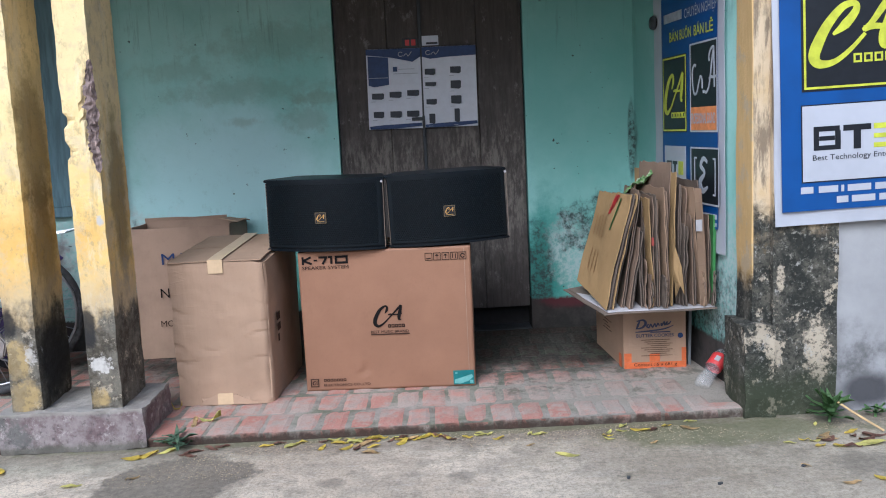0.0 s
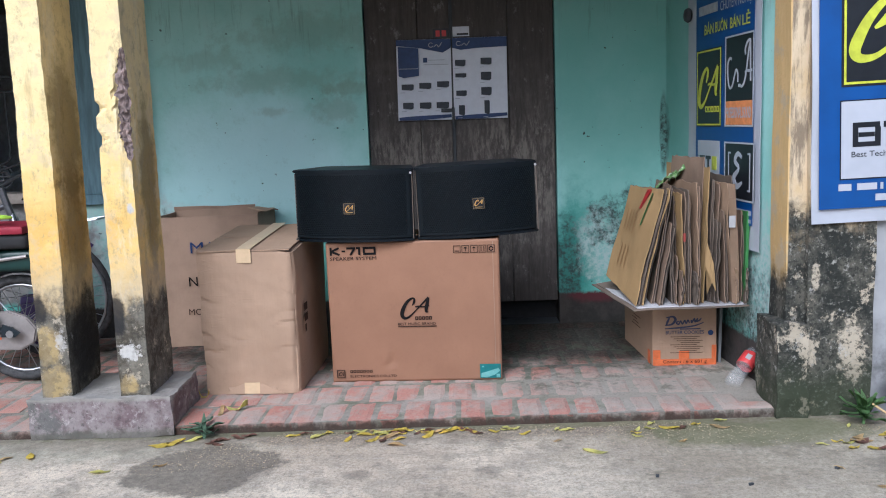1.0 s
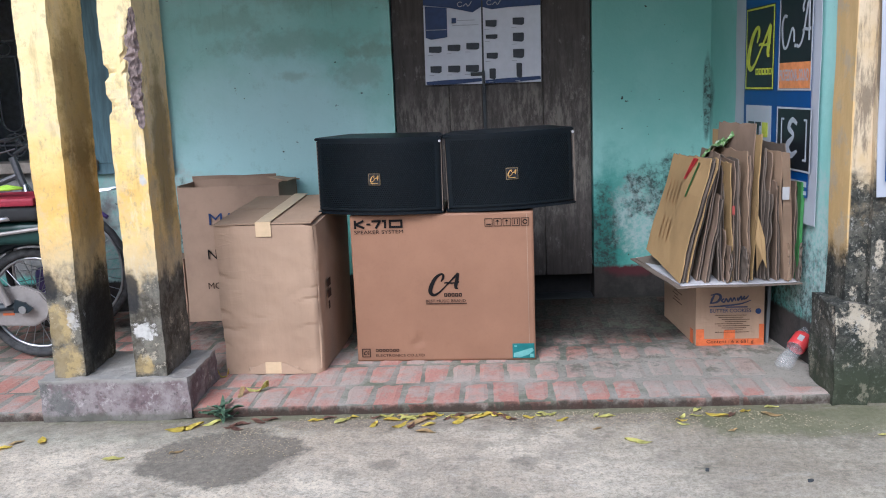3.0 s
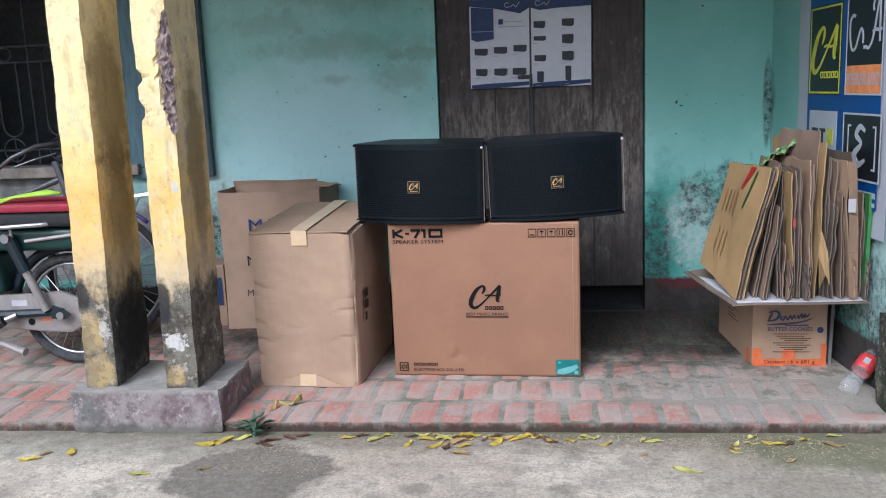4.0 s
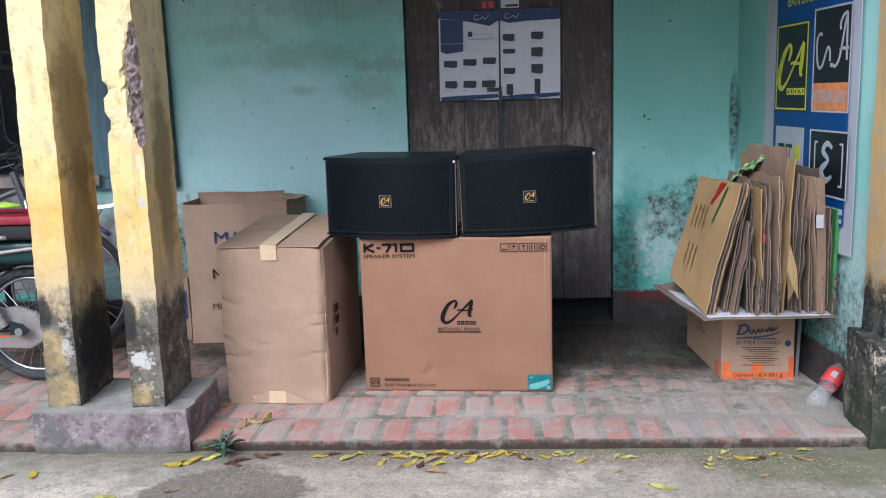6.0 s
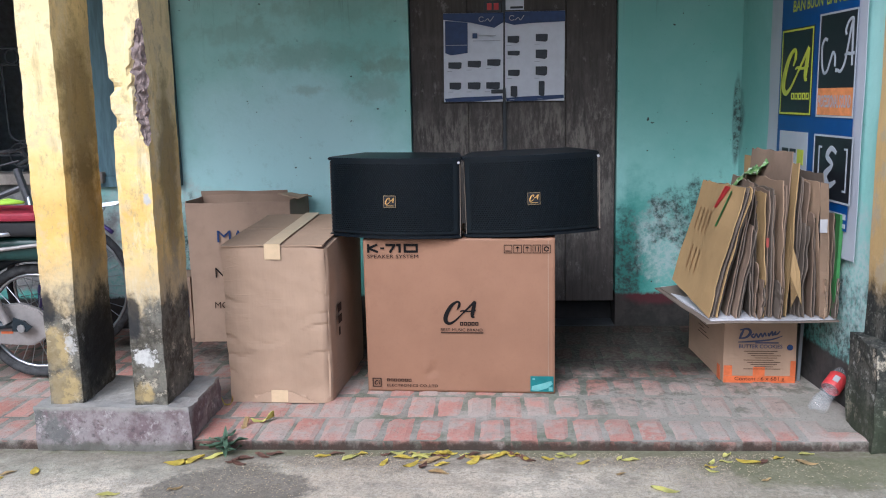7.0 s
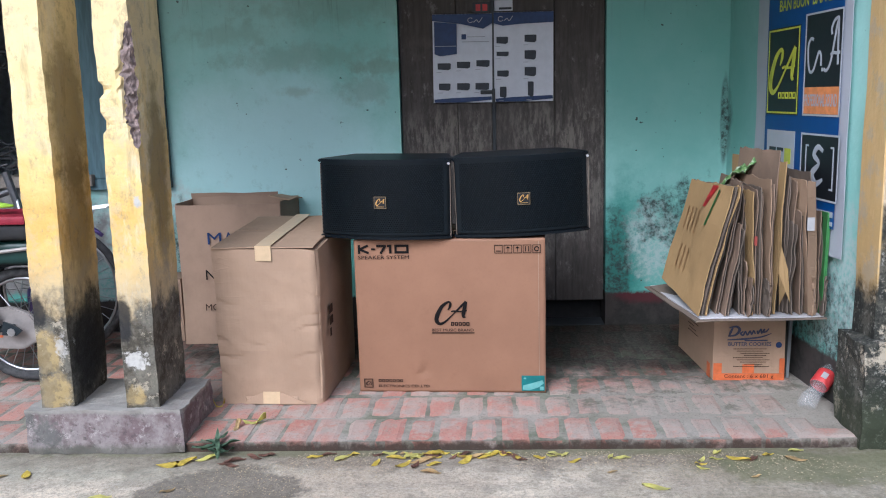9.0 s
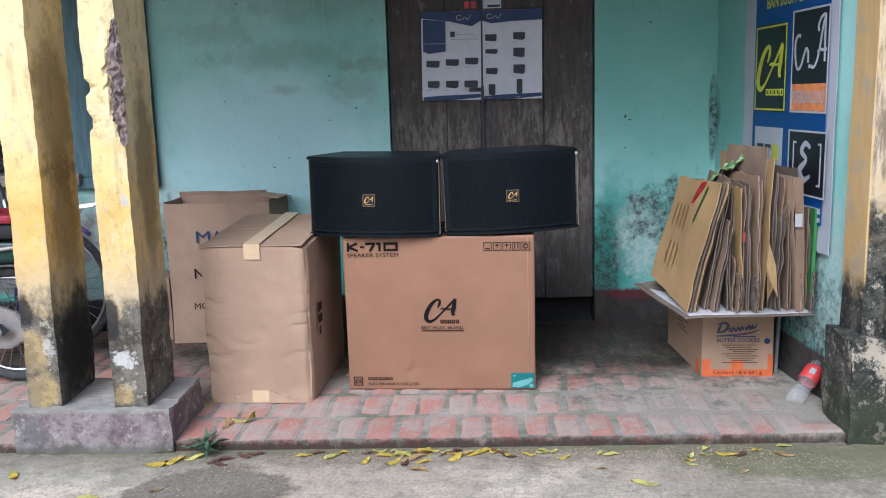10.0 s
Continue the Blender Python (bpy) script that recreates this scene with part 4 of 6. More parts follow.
part("printed_square", merge(bar(-0.348, -0.344, 0.018, 0.054, -0.0032), bar(-0.316, -0.312, 0.018, 0.054, -0.0032), bar(-0.344, -0.316, 0.018, 0.021, -0.0032), bar(-0.344, -0.316, 0.051, 0.054, -0.0032),
                             ribbon([(-0.326, 0.044), (-0.336, 0.040), (-0.338, 0.030), (-0.330, 0.028)], [0.003, 0.004, 0.004, 0.002], -0.0032), ribbon([(-0.330, 0.028), (-0.320, 0.045), (-0.321, 0.028)], [0.002, 0.003, 0.004], -0.0032)), INK_BROWN, sc)
ring_blocks(-0.29, -0.190, 0.041, 0.052, 7, -0.0032, sc, INK_BROWN, "printed_block")
part("printed_text", letters("ELECTRONICS CO.,LTD", -0.29, 0.018, 0.0125, 0.202, -0.0032, bold=0.012), INK_BROWN, sc)
part("sticker", rect(0.272, 0.361, 0.008, 0.070, -0.003, 0.0012), TEAL_STICKER, sc, "teal glossy seal sticker")
part("sticker_pale_shapes", merge(flat([(0.276, 0.014), (0.30, 0.011), (0.335, 0.022), (0.358, 0.040), (0.352, 0.052), (0.30, 0.036), (0.278, 0.030)], -0.0046), bar(0.280, 0.290, 0.056, 0.062, -0.0046), bar(0.342, 0.357, 0.012, 0.026, -0.0046)), PALE_STICKER, sc)


# plain carton with tape, dented
pc = thing("cardboard_carton", pose(-0.936, 3.495, FLOOR, 0, 0, -3.0), "plain dented kraft carton sealed with beige tape", "box")
W, D, H = 0.402, 0.585, 0.605
bm = carton_body(W, D, H, 0.008, 11, 56)
DENTS = ((-0.20, -0.10, 0.405, 0.010, -0.010), (-0.20, -0.06, 0.185, 0.012, 0.012), (-0.20, -0.15, 0.255, 0.014, 0.0), (0.08, 0.20, 0.285, 0.012, 0.03), (0.11, 0.20, 0.345, 0.010, 0.012), (0.08, 0.20, 0.185, 0.009, 0.02), (-0.20, -0.16, 0.125, 0.012, -0.01), (0.13, 0.20, 0.44, 0.008, -0.02), (-0.12, 0.02, 0.23, 0.005, 0.02))
for v in bm.verts:
    x, y, z = v.co
    # crushed, rounded upright corner, slumped top and lifted lower flap
    dx, dy = max(0.0, x - (W / 2 - 0.035)), max(0.0, 0.035 - y)
    if dx > 0 and dy > 0:
        k = max(dx, dy) / math.hypot(dx, dy)
        x, y = W / 2 - 0.035 + dx * k, 0.035 - dy * k
        v.co.x, v.co.y = x, y
    if z > H - 0.02:
        v.co.z += 0.004 * math.sin(math.pi * (x + W / 2) / W) * math.sin(math.pi * y / D) - 0.009 * max(0, (x - 0.15) / 0.05)
    v.co.z += 0.035 * (z / H) ** 4 * y / D
    if y < 0.02 and z < 0.03 and abs(x) < 0.1:
        v.co.y -= 0.006
    if y < 0.02:
        for a0, a1, zc, deep, rise in DENTS:
            u = (x - a0) / (a1 - a0)
            if -0.1 < u < 1.1:
                fade = max(0.0, 1 - u if a0 < -0.15 else u if a1 > 0.15 else 1 - abs(2 * u - 1))
                off = z - (zc + rise * u + 0.006 * math.sin(x * 55))
                v.co.y += 0.55 * deep * fade * (max(0.0, 1 - abs(off) / 0.026) if off < 0 else max(0.0, 1 - off / 0.010))
        v.co.y += 0.005 * abs(noise.noise(Vector((x * 7, 3, z * 9)))) + 0.002 * noise.noise(Vector((x * 20, 9, z * 26)))
part("body", bm, KRAFT, pc)
RISE = Matrix.Rotation(math.atan(0.035 / D), 4, "X")
part("top_flap", moved(rough_up(box(-0.203, 0.188, -0.006, 0.285, 0.003, 0.007, cuts=6), 0.003, 8, 1), pose(0, 0, H) @ RISE), KRAFT, pc)
part("top_flap", moved(rough_up(box(-0.203, 0.185, 0.290, 0.59, 0.003, 0.007, cuts=6), 0.003, 8, 6), pose(0, 0, H) @ RISE), KRAFT, pc)
part("tape", merge(moved(rough_up(box(-0.03, 0.03, -0.009, 0.59, 0.0125, 0.014, cuts=5), 0.0015, 8), pose(0, 0, H) @ RISE), rect(-0.031, 0.03, H - 0.045, H + 0.0125, -0.0085)), TAPE, pc, "beige packing tape strip")
part("tape", moved(rect(-0.035, 0.03, 0.004, 0.050, -0.0125), pose(0, 0, 0.001, -7, 0, 0)), TAPE, pc, "beige packing tape strip")
part("lower_flap", moved(flat([(-0.115, 0.002), (-0.085, 0.026), (-0.045, 0.044), (0.045, 0.044), (0.09, 0.024), (0.145, 0.002)], -0.009, 0.004), pose(0, 0, 0.001, -7, 0, 0)), KRAFT, pc, "torn lifted lower flap")
for z0 in (0.24, 0.285, 0.33):
    part("side_print", moved(rect(0.10, 0.125 + 0.03 * (z0 > 0.28), z0, z0 + 0.032, 0, 0.001), pose(W / 2 + 0.011, 0, 0, 0, 0, 90)), INK_BROWN, pc)

# open carton behind
oc = thing("open_carton", pose(-1.28, 4.33, FLOOR, 0, 0, 0), "tall open empty kraft carton against the teal wall", "box")
side = box(0.202, 0.208, 0.0065, 0.2245, 0, 0.682, cuts=5)
for v in side.verts:
    v.co.x += 0.19 * v.co.y
for nm, b in (("front_panel", box(-0.285, 0.208, 0, 0.006, 0, 0.674, cuts=6)), ("back_panel", box(-0.285, 0.252, 0.225, 0.231, 0, 0.686, cuts=6)),
              ("side_panel", box(-0.285, -0.279, 0.0065, 0.2245, 0, 0.682, cuts=5)), ("side_panel", side)):
    part(nm, rough_up(b, 0.006, 4, 2), KRAFT_OLD, oc)
part("flap", moved(rough_up(box(-0.11, 0, 0, 0.19, 0, 0.005, cuts=4), 0.010, 7), pose(0.252, 0.025, 0.688, -5, 8, -8)), KRAFT, oc, "loose pale flap folded inwards")
part("flap", moved(rough_up(box(-0.28, 0.15, 0, 0.005, 0, 0.022, cuts=4), 0.006, 6), pose(0, 0.228, 0.684, 14, 0, 0)), KRAFT_OLD, oc)
part("floor_panel", box(-0.278, 0.200, 0.007, 0.224, 0.0, 0.006), KRAFT_OLD, oc)
part("printed_letter", letters("M", -0.140, 0.488, 0.056, 0.066, -0.008), INK_BLUE, oc)
part("printed_letter", letters("A", -0.066, 0.488, 0.056, 0.056, -0.008), INK_BLUE, oc)
part("printed_letter", letters("N", -0.160, 0.318, 0.048, None, -0.008), INK, oc)
part("printed_letter", letters("MO", -0.172, 0.168, 0.032, None, -0.008), INK_BROWN, oc)

# small yellow carton with a blue stripe between the wall and the post
sb = thing("small_carton", pose(-1.66, 4.38, FLOOR, 0, 0, 4), "small tan carton with a dark blue stripe", "box")
part("body", rough_up(box(-0.06, 0.07, 0, 0.18, 0, 0.31, cuts=5), 0.005, 7), KRAFT_OLD, sb)
part("stripe", rect(0.035, 0.058, 0.11, 0.25, -0.006), NAVY, sb, "dark blue printed stripe")
part("pale_print", rect(0.0, 0.02, 0.17, 0.21, -0.006), WHITE_BOARD, sb)

# biscuit carton under the pile
cc = thing("biscuit_carton", pose(0.921, 3.722, FLOOR, 0, 0, -2.4), "kraft biscuit carton with orange band and blue print", "box")
bm = rough_up(box(-0.138, 0.138, 0, 0.47, 0, 0.305, cuts=6), 0.003, 6, 9)
for v in bm.verts:
    v.co.x -= 0.11 * v.co.y
part("body", bm, KRAFT, cc)
part("band", rect(-0.137, 0.137, 0.0, 0.028, -0.0055), ORANGE, cc, "orange printed band")
part("corner_print", rect(-0.137, -0.105, 0.029, 0.07, -0.0055), ORANGE, cc)
part("corner_print", rect(-0.025, 0.02, 0.029, 0.065, -0.0055), ORANGE, cc)
part("corner_print", rect(0.117, 0.137, 0.029, 0.09, -0.0055), ORANGE, cc)
part("printed_text", letters("Content : 6 x 681 g", -0.095, 0.006, 0.019, 0.19, -0.008), INK_BROWN, cc)
for pts, widths in ((((-0.066, 0.246), (-0.074, 0.228), (-0.080, 0.212)), (0.006, 0.010, 0.006)), (((-0.080, 0.245), (-0.052, 0.250), (-0.040, 0.236), (-0.055, 0.216), (-0.084, 0.211)), (0.004, 0.008, 0.012, 0.008, 0.004)),
                    (((-0.026, 0.230), (-0.036, 0.222), (-0.026, 0.215), (-0.018, 0.230), (-0.010, 0.216), (0.0, 0.232), (0.006, 0.218), (0.014, 0.233), (0.020, 0.220)), (0.005, 0.007, 0.006, 0.006, 0.006, 0.006, 0.006, 0.006, 0.005)),
                    (((0.028, 0.234), (0.030, 0.222), (0.042, 0.240), (0.044, 0.224), (0.056, 0.240), (0.050, 0.228), (0.062, 0.230), (0.072, 0.242)), (0.006, 0.007, 0.005, 0.007, 0.006, 0.007, 0.006, 0.003))):
    part("brand_stroke", ribbon([(a, b - 0.03) for a, b in pts], widths, -0.006), INK_NAVY, cc, "faded navy script stroke")
part("small_print", rect(-0.02, 0.068, 0.161, 0.166, -0.006, 0.001), INK_NAVY, cc)
part("brand_stroke", ribbon([(-0.086, 0.166), (-0.03, 0.169), (0.04, 0.177), (0.082, 0.192)], [0.003, 0.007, 0.006, 0.002], -0.006), INK_NAVY, cc, "dark blue underline swash")
part("printed_text", letters("BUTTER COOKIES", -0.082, 0.141, 0.016, 0.165, -0.006, bold=0.015), INK_NAVY, cc)
for i in range(9):
    part("small_print", rect(-0.062 + 0.014 * (i * 7 % 4), 0.078 - 0.013 * (i * 5 % 3), 0.056 + i * 0.0090, 0.0578 + i * 0.0090, -0.006, 0.001), INK_BROWN, cc)
part("seal_print", moved(lathe([(0.0001, 0), (0.012, 0), (0.012, 0.001), (0.0001, 0.001)], 12), pose(0.112, -0.006, 0.145, 90)), INK_BLUE, cc)
part("side_mark", moved(ribbon([(0.10, 0.24), (0.16, 0.215), (0.22, 0.235), (0.28, 0.23)], [0.02, 0.03, 0.03, 0.015], 0), pose(-0.1872, 0.42, 0, 0, 0, -90 + 6.28)), INK_BLUE, cc)
part("side_print", merge(*[moved(rect(0.10 + 0.02 * (i % 2), 0.24 - 0.03 * (i % 3), 0.125 + 0.015 * i, 0.127 + 0.015 * i, 0), pose(-0.1872, 0.42, 0, 0, 0, -90 + 6.28)) for i in range(4)]), INK_BROWN, cc)
part("side_corner", moved(rect(0.36, 0.395, 0.0, 0.06, 0), pose(-0.1872, 0.42, 0, 0, 0, -90 + 6.28)), ORANGE, cc)


# ---- the two loudspeakers ----
def loudspeaker(m, label):
    sp = thing("loudspeaker", m, label, "speaker", "pair of loudspeakers")
    w, h, d, bw, sag = 0.520, 0.303, 0.29, 0.40, 0.058

    def front(u):
        return -sag * (1 - (2 * u) ** 2)

    n = 16
    outline = [(w * (i / n - 0.5), front(i / n - 0.5)) for i in range(n + 1)]
    back = [(w / 2, 0.05), (bw / 2, d), (-bw / 2, d), (-w / 2, 0.05)]

    def slab(z0, z1, grow, pts):
        bm = bmesh.new()
        ring0 = [bm.verts.new((x * grow, y * grow, z0)) for x, y in pts]
        ring1 = [bm.verts.new((x * grow, y * grow, z1)) for x, y in pts]
        k = len(pts)
        for i in range(k):
            bm.faces.new((ring0[i], ring0[(i + 1) % k], ring1[(i + 1) % k], ring1[i]))
        bm.faces.new(ring0[::-1])
        top = bm.faces.new(ring1)
        bmesh.ops.bevel(bm, geom=[e for e in bm.edges if abs(e.verts[0].co.z - e.verts[1].co.z) < 1e-6], offset=0.003, segments=2, affect="EDGES")
        bmesh.ops.recalc_face_normals(bm, faces=bm.faces[:])
        return bm

    inner = [(x * 0.972, y + 0.010) for x, y in outline] + [(x * 0.972, y) for x, y in back]
    part("cabinet", slab(0.010, h - 0.012, 1.0, inner), BLACK, sp)
    part("top_panel", slab(h - 0.012, h, 1.0, outline + back), BLACK, sp)
    part("bottom_panel", slab(0.0, 0.010, 1.0, outline + back), BLACK, sp)
    # perforated grille: hexagonal cells with open holes, bent over the curved front
    pitch, uw, vh = 0.0090, 0.500, 0.275
    bm = bmesh.new()
    rows = int(vh / (pitch * 0.866))
    for r in range(rows):
        z = 0.016 + pitch * 0.55 + r * pitch * 0.866
        cols = int(uw / pitch)
        for q in range(cols):
            x = -uw / 2 + pitch * (0.5 + q + (0.5 if r % 2 else 0.0))
            if x > uw / 2 - 0.004:
                continue
            hole = abs(x) < 0.236 and 0.024 < z < h - 0.024
            outer, inn, deep = [], [], []
            for k in range(6):
                a = radians(30 + 60 * k)
                for lst, rr, dy in ((outer, pitch * 0.577, 0.0), (inn, pitch * 0.36, 0.0), (deep, pitch * 0.33, 0.004)):
                    xx = x + rr * math.cos(a)
                    lst.append(bm.verts.new((xx, front(max(-0.5, min(0.5, xx / w))) + 0.003 + dy, z + rr * math.sin(a))))
            if hole:
                for k in range(6):
                    j = (k + 1) % 6
                    bm.faces.new((outer[k], outer[j], inn[j], inn[k]))
                    bm.faces.new((inn[k], inn[j], deep[j], deep[k]))
            else:
                bm.faces.new(outer)
    bmesh.ops.delete(bm, geom=[v for v in bm.verts if not v.link_faces], context="VERTS")
    part("grille", bm, GRILLE, sp, "black perforated steel grille")
    fy = -sag - 0.001
    part("badge", merge(rect(-0.022, 0.022, 0.121, 0.163, fy, 0.003)), BANNER_BLACK, sp, "small black badge with gold mark")
    part("badge_rim", merge(rect(-0.0235, 0.0235, 0.163, 0.1645, fy, 0.004), rect(-0.0235, 0.0235, 0.1195, 0.121, fy, 0.004), rect(-0.0235, -0.022, 0.121, 0.163, fy, 0.004), rect(0.022, 0.0235, 0.121, 0.163, fy, 0.004)), BADGE_RIM, sp)
    brush_mark(0.0, 0.144, 0.034, fy - 0.0035, sp, GOLD)
    part("badge_bar", rect(-0.015, 0.015, 0.1255, 0.1275, fy - 0.003), GOLD, sp)
    part("corner_trim", tube([(w / 2 - 0.002, -0.002, 0.008), (w / 2 - 0.002, -0.002, h - 0.016)], 0.0018), KRAFT_GREY, sp, "thin pinkish edge trim")
    part("corner_trim", tube([(-w / 2 + 0.008, 0.004, 0.008), (-w / 2 + 0.008, 0.004, h - 0.016)], 0.0018), KRAFT_GREY, sp, "thin pinkish edge trim")
    part("corner_cap", moved(lathe([(0.0001, -0.004), (0.005, -0.004), (0.005, 0.004), (0.0001, 0.004)], 12), pose(w / 2 - 0.006, -0.009, h - 0.018, 90)), WHITE_BOARD, sp, "white corner plug")
    return sp


TOP = FLOOR + 0.6125
loudspeaker(pose(-0.497, 3.640, TOP + 0.003, 0, 0.6, -8.5), "black loudspeaker with curved grille lying on the printed carton")
loudspeaker(pose(0.031, 3.650, TOP + 0.006, 0, -1.3, 5.5), "black loudspeaker with curved grille lying on the printed carton")


# ---- pile of flattened cartons on the biscuit carton ----
tray = thing("cardboard_sheet", pose(0, 0, 0), "white-lined cardboard sheet lying on the biscuit carton", "cardboard")
bm = box(0.672, 1.112, 3.485, 4.05, 0.347, 0.352, cuts=8)
for v in bm.verts:
    v.co.z += 0.004 - 0.008 * max(0, (0.80 - v.co.x) / 0.14) ** 2 * 0.5 + 0.003 * noise.noise(v.co * 7)
    v.co.x -= 0.08 * max(0, (v.co.y - 3.46) / 0.6) * (1 if v.co.x < 0.8 else 0)
part("lined_face", bm, WHITE_BOARD, tray)
bm = box(0.650, 1.118, 3.470, 4.06, 0.3415, 0.3465, cuts=8)
for v in bm.verts:
    v.co.z += 0.004 - 0.008 * max(0, (0.80 - v.co.x) / 0.14) ** 2 * 0.5 + 0.003 * noise.noise(v.co * 7)
    v.co.x -= 0.08 * max(0, (v.co.y - 3.46) / 0.6) * (1 if v.co.x < 0.8 else 0)
part("kraft_back", bm, KRAFT_GREY, tray)
flap = thing("cardboard_sheet", pose(0.615, 3.85, 0.345, 0, -5, 8), "grey-brown cardboard flap jutting from under the pile", "cardboard")
part("panel", rough_up(box(0.0, 0.16, 0, 0.18, 0, 0.006, cuts=5), 0.005, 6), KRAFT_GREY, flap)


def flat_carton(xb, xt, zt, y0, length, mats, label, layers=2, seed=0.0, gap=0.009, taper=0.0, z0=0.358, lift=0.0, turn=0.0):
    """A folded-flat carton standing on edge, its fold edges towards the yard."""
    ob = thing("flattened_carton", pose(0, 0, 0), label, "cardboard", "pile of flattened cartons")
    for k in range(layers):
        t = 0.0036
        bm = box(0, 1, 0, 1, 0, 1, cuts=12)
        skew, cut = turn + 0.006 * math.sin(seed * 8.3), 0.05 * math.sin(seed * 5.7 + k * 2.1)
        for v in bm.verts:
            a, b, c = v.co
            z = z0 + (zt - z0 - 0.012 * k * ((seed * 7) % 2)) * c + lift * b * (1 - c) - 0.25 * lift * b * c
            x = xb + (xt - xb) * c + a * t + k * gap * (1 - 0.25 * c) + 0.009 * noise.noise(Vector((seed * 3.1, b * 1.8, c * 1.6)))
            x += skew * b + 0.005 * noise.noise(Vector((seed * 9 + k * 0.2, b * 4, c * 5)))
            y = y0 + 0.012 * k * ((seed * 5) % 1 - 0.4) + length * b * (1 - taper * c) + 0.05 * c * taper + 0.012 * noise.noise(Vector((k + seed, c * 5, 2)))
            y += (1 - b) * (0.008 * noise.noise(Vector((k * 3 + seed, c * 17, 8))) + cut * max(0.0, c - 0.8))
            z += (0.006 * noise.noise(Vector((b * 4 + seed, k, 5))) + 0.008 * noise.noise(Vector((b * 15 + seed, k * 2, 1)))) * c
            v.co = Vector((x, y, z))
        part("panel", bm, mats[k % len(mats)], ob)
        # fluted core along the near edge, near black to paint the gap's shade
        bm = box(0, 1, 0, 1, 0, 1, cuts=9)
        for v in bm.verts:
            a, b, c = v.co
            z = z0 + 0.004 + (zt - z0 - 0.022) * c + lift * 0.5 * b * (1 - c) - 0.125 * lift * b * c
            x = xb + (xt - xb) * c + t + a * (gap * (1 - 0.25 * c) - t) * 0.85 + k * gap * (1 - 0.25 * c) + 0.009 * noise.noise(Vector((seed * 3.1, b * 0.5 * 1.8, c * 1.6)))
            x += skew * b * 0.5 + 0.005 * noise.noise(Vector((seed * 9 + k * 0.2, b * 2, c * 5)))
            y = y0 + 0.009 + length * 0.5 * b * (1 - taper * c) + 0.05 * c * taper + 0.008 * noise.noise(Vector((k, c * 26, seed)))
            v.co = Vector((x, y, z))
        part("fluting", bm, KRAFT_GAP, ob)
    return ob


K, KO, KY, KG, KB = KRAFT_SHADED, KRAFT_OLD_SHADED, KRAFT_YELLOW, KRAFT_GREY, KRAFT_DIM
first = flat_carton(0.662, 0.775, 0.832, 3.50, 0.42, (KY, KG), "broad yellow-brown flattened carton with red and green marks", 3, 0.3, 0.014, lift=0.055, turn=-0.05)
for nm, mat, pts in (("red_mark", RED, ((0.30, 0.99), (0.42, 0.99), (0.52, 0.80), (0.46, 0.80))), ("green_mark", GREEN, ((0.24, 0.96), (0.27, 0.96), (0.36, 0.66), (0.32, 0.66)))):
    bm = bmesh.new()
    ring = []
    for b, c in pts:
        ring.append(bm.verts.new((0.662 + 0.113 * c + 0.009 * noise.noise(Vector((0.93, b * 1.8, c * 1.6))) - 0.045 * b - 0.005, 3.50 + 0.42 * b, 0.358 + 0.474 * c + 0.055 * b * (1 - c) - 0.014 * b * c)))
    bm.faces.new(ring)
    bmesh.ops.solidify(bm, geom=bm.faces[:], thickness=0.0008)
    part(nm, bm, mat, first)
for c0, n in ((0.20, 3), (0.55, 4)):
    for q in range(n):
        b0 = 0.55 + 0.10 * q
        bm = bmesh.new()
        ring = [bm.verts.new((0.662 + 0.113 * c + 0.009 * noise.noise(Vector((0.93, b * 1.8, c * 1.6))) - 0.045 * b - 0.005, 3.50 + 0.42 * b, 0.358 + 0.474 * c + 0.055 * b * (1 - c) - 0.014 * b * c))
                for b, c in ((b0, c0), (b0 + 0.018, c0), (b0 + 0.018, c0 + 0.22), (b0, c0 + 0.22))]
        bm.faces.new(ring)
        bmesh.ops.solidify(bm, geom=bm.faces[:], thickness=0.0008)
        part("faded_print", bm, KRAFT_FADED, first)
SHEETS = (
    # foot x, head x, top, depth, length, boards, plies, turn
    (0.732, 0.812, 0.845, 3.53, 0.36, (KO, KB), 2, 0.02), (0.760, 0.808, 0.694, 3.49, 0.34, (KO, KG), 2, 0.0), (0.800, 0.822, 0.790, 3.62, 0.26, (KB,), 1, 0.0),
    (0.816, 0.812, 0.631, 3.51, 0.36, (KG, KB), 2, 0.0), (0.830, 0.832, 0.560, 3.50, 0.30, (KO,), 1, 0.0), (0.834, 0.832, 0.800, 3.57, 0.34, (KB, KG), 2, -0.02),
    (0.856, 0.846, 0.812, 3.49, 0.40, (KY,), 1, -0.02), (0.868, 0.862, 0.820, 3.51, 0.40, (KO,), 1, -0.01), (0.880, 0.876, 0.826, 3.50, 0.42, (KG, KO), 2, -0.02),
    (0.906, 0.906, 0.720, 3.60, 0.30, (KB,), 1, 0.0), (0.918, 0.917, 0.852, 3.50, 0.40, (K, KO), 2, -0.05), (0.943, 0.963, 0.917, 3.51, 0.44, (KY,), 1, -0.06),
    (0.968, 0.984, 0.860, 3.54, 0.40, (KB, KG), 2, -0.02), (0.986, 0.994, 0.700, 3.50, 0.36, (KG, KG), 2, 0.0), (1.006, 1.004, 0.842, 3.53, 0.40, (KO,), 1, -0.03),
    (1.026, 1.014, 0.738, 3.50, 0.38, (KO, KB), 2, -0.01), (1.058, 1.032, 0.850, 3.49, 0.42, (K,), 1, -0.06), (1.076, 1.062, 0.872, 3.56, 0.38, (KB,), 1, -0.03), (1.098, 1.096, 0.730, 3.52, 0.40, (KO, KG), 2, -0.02))
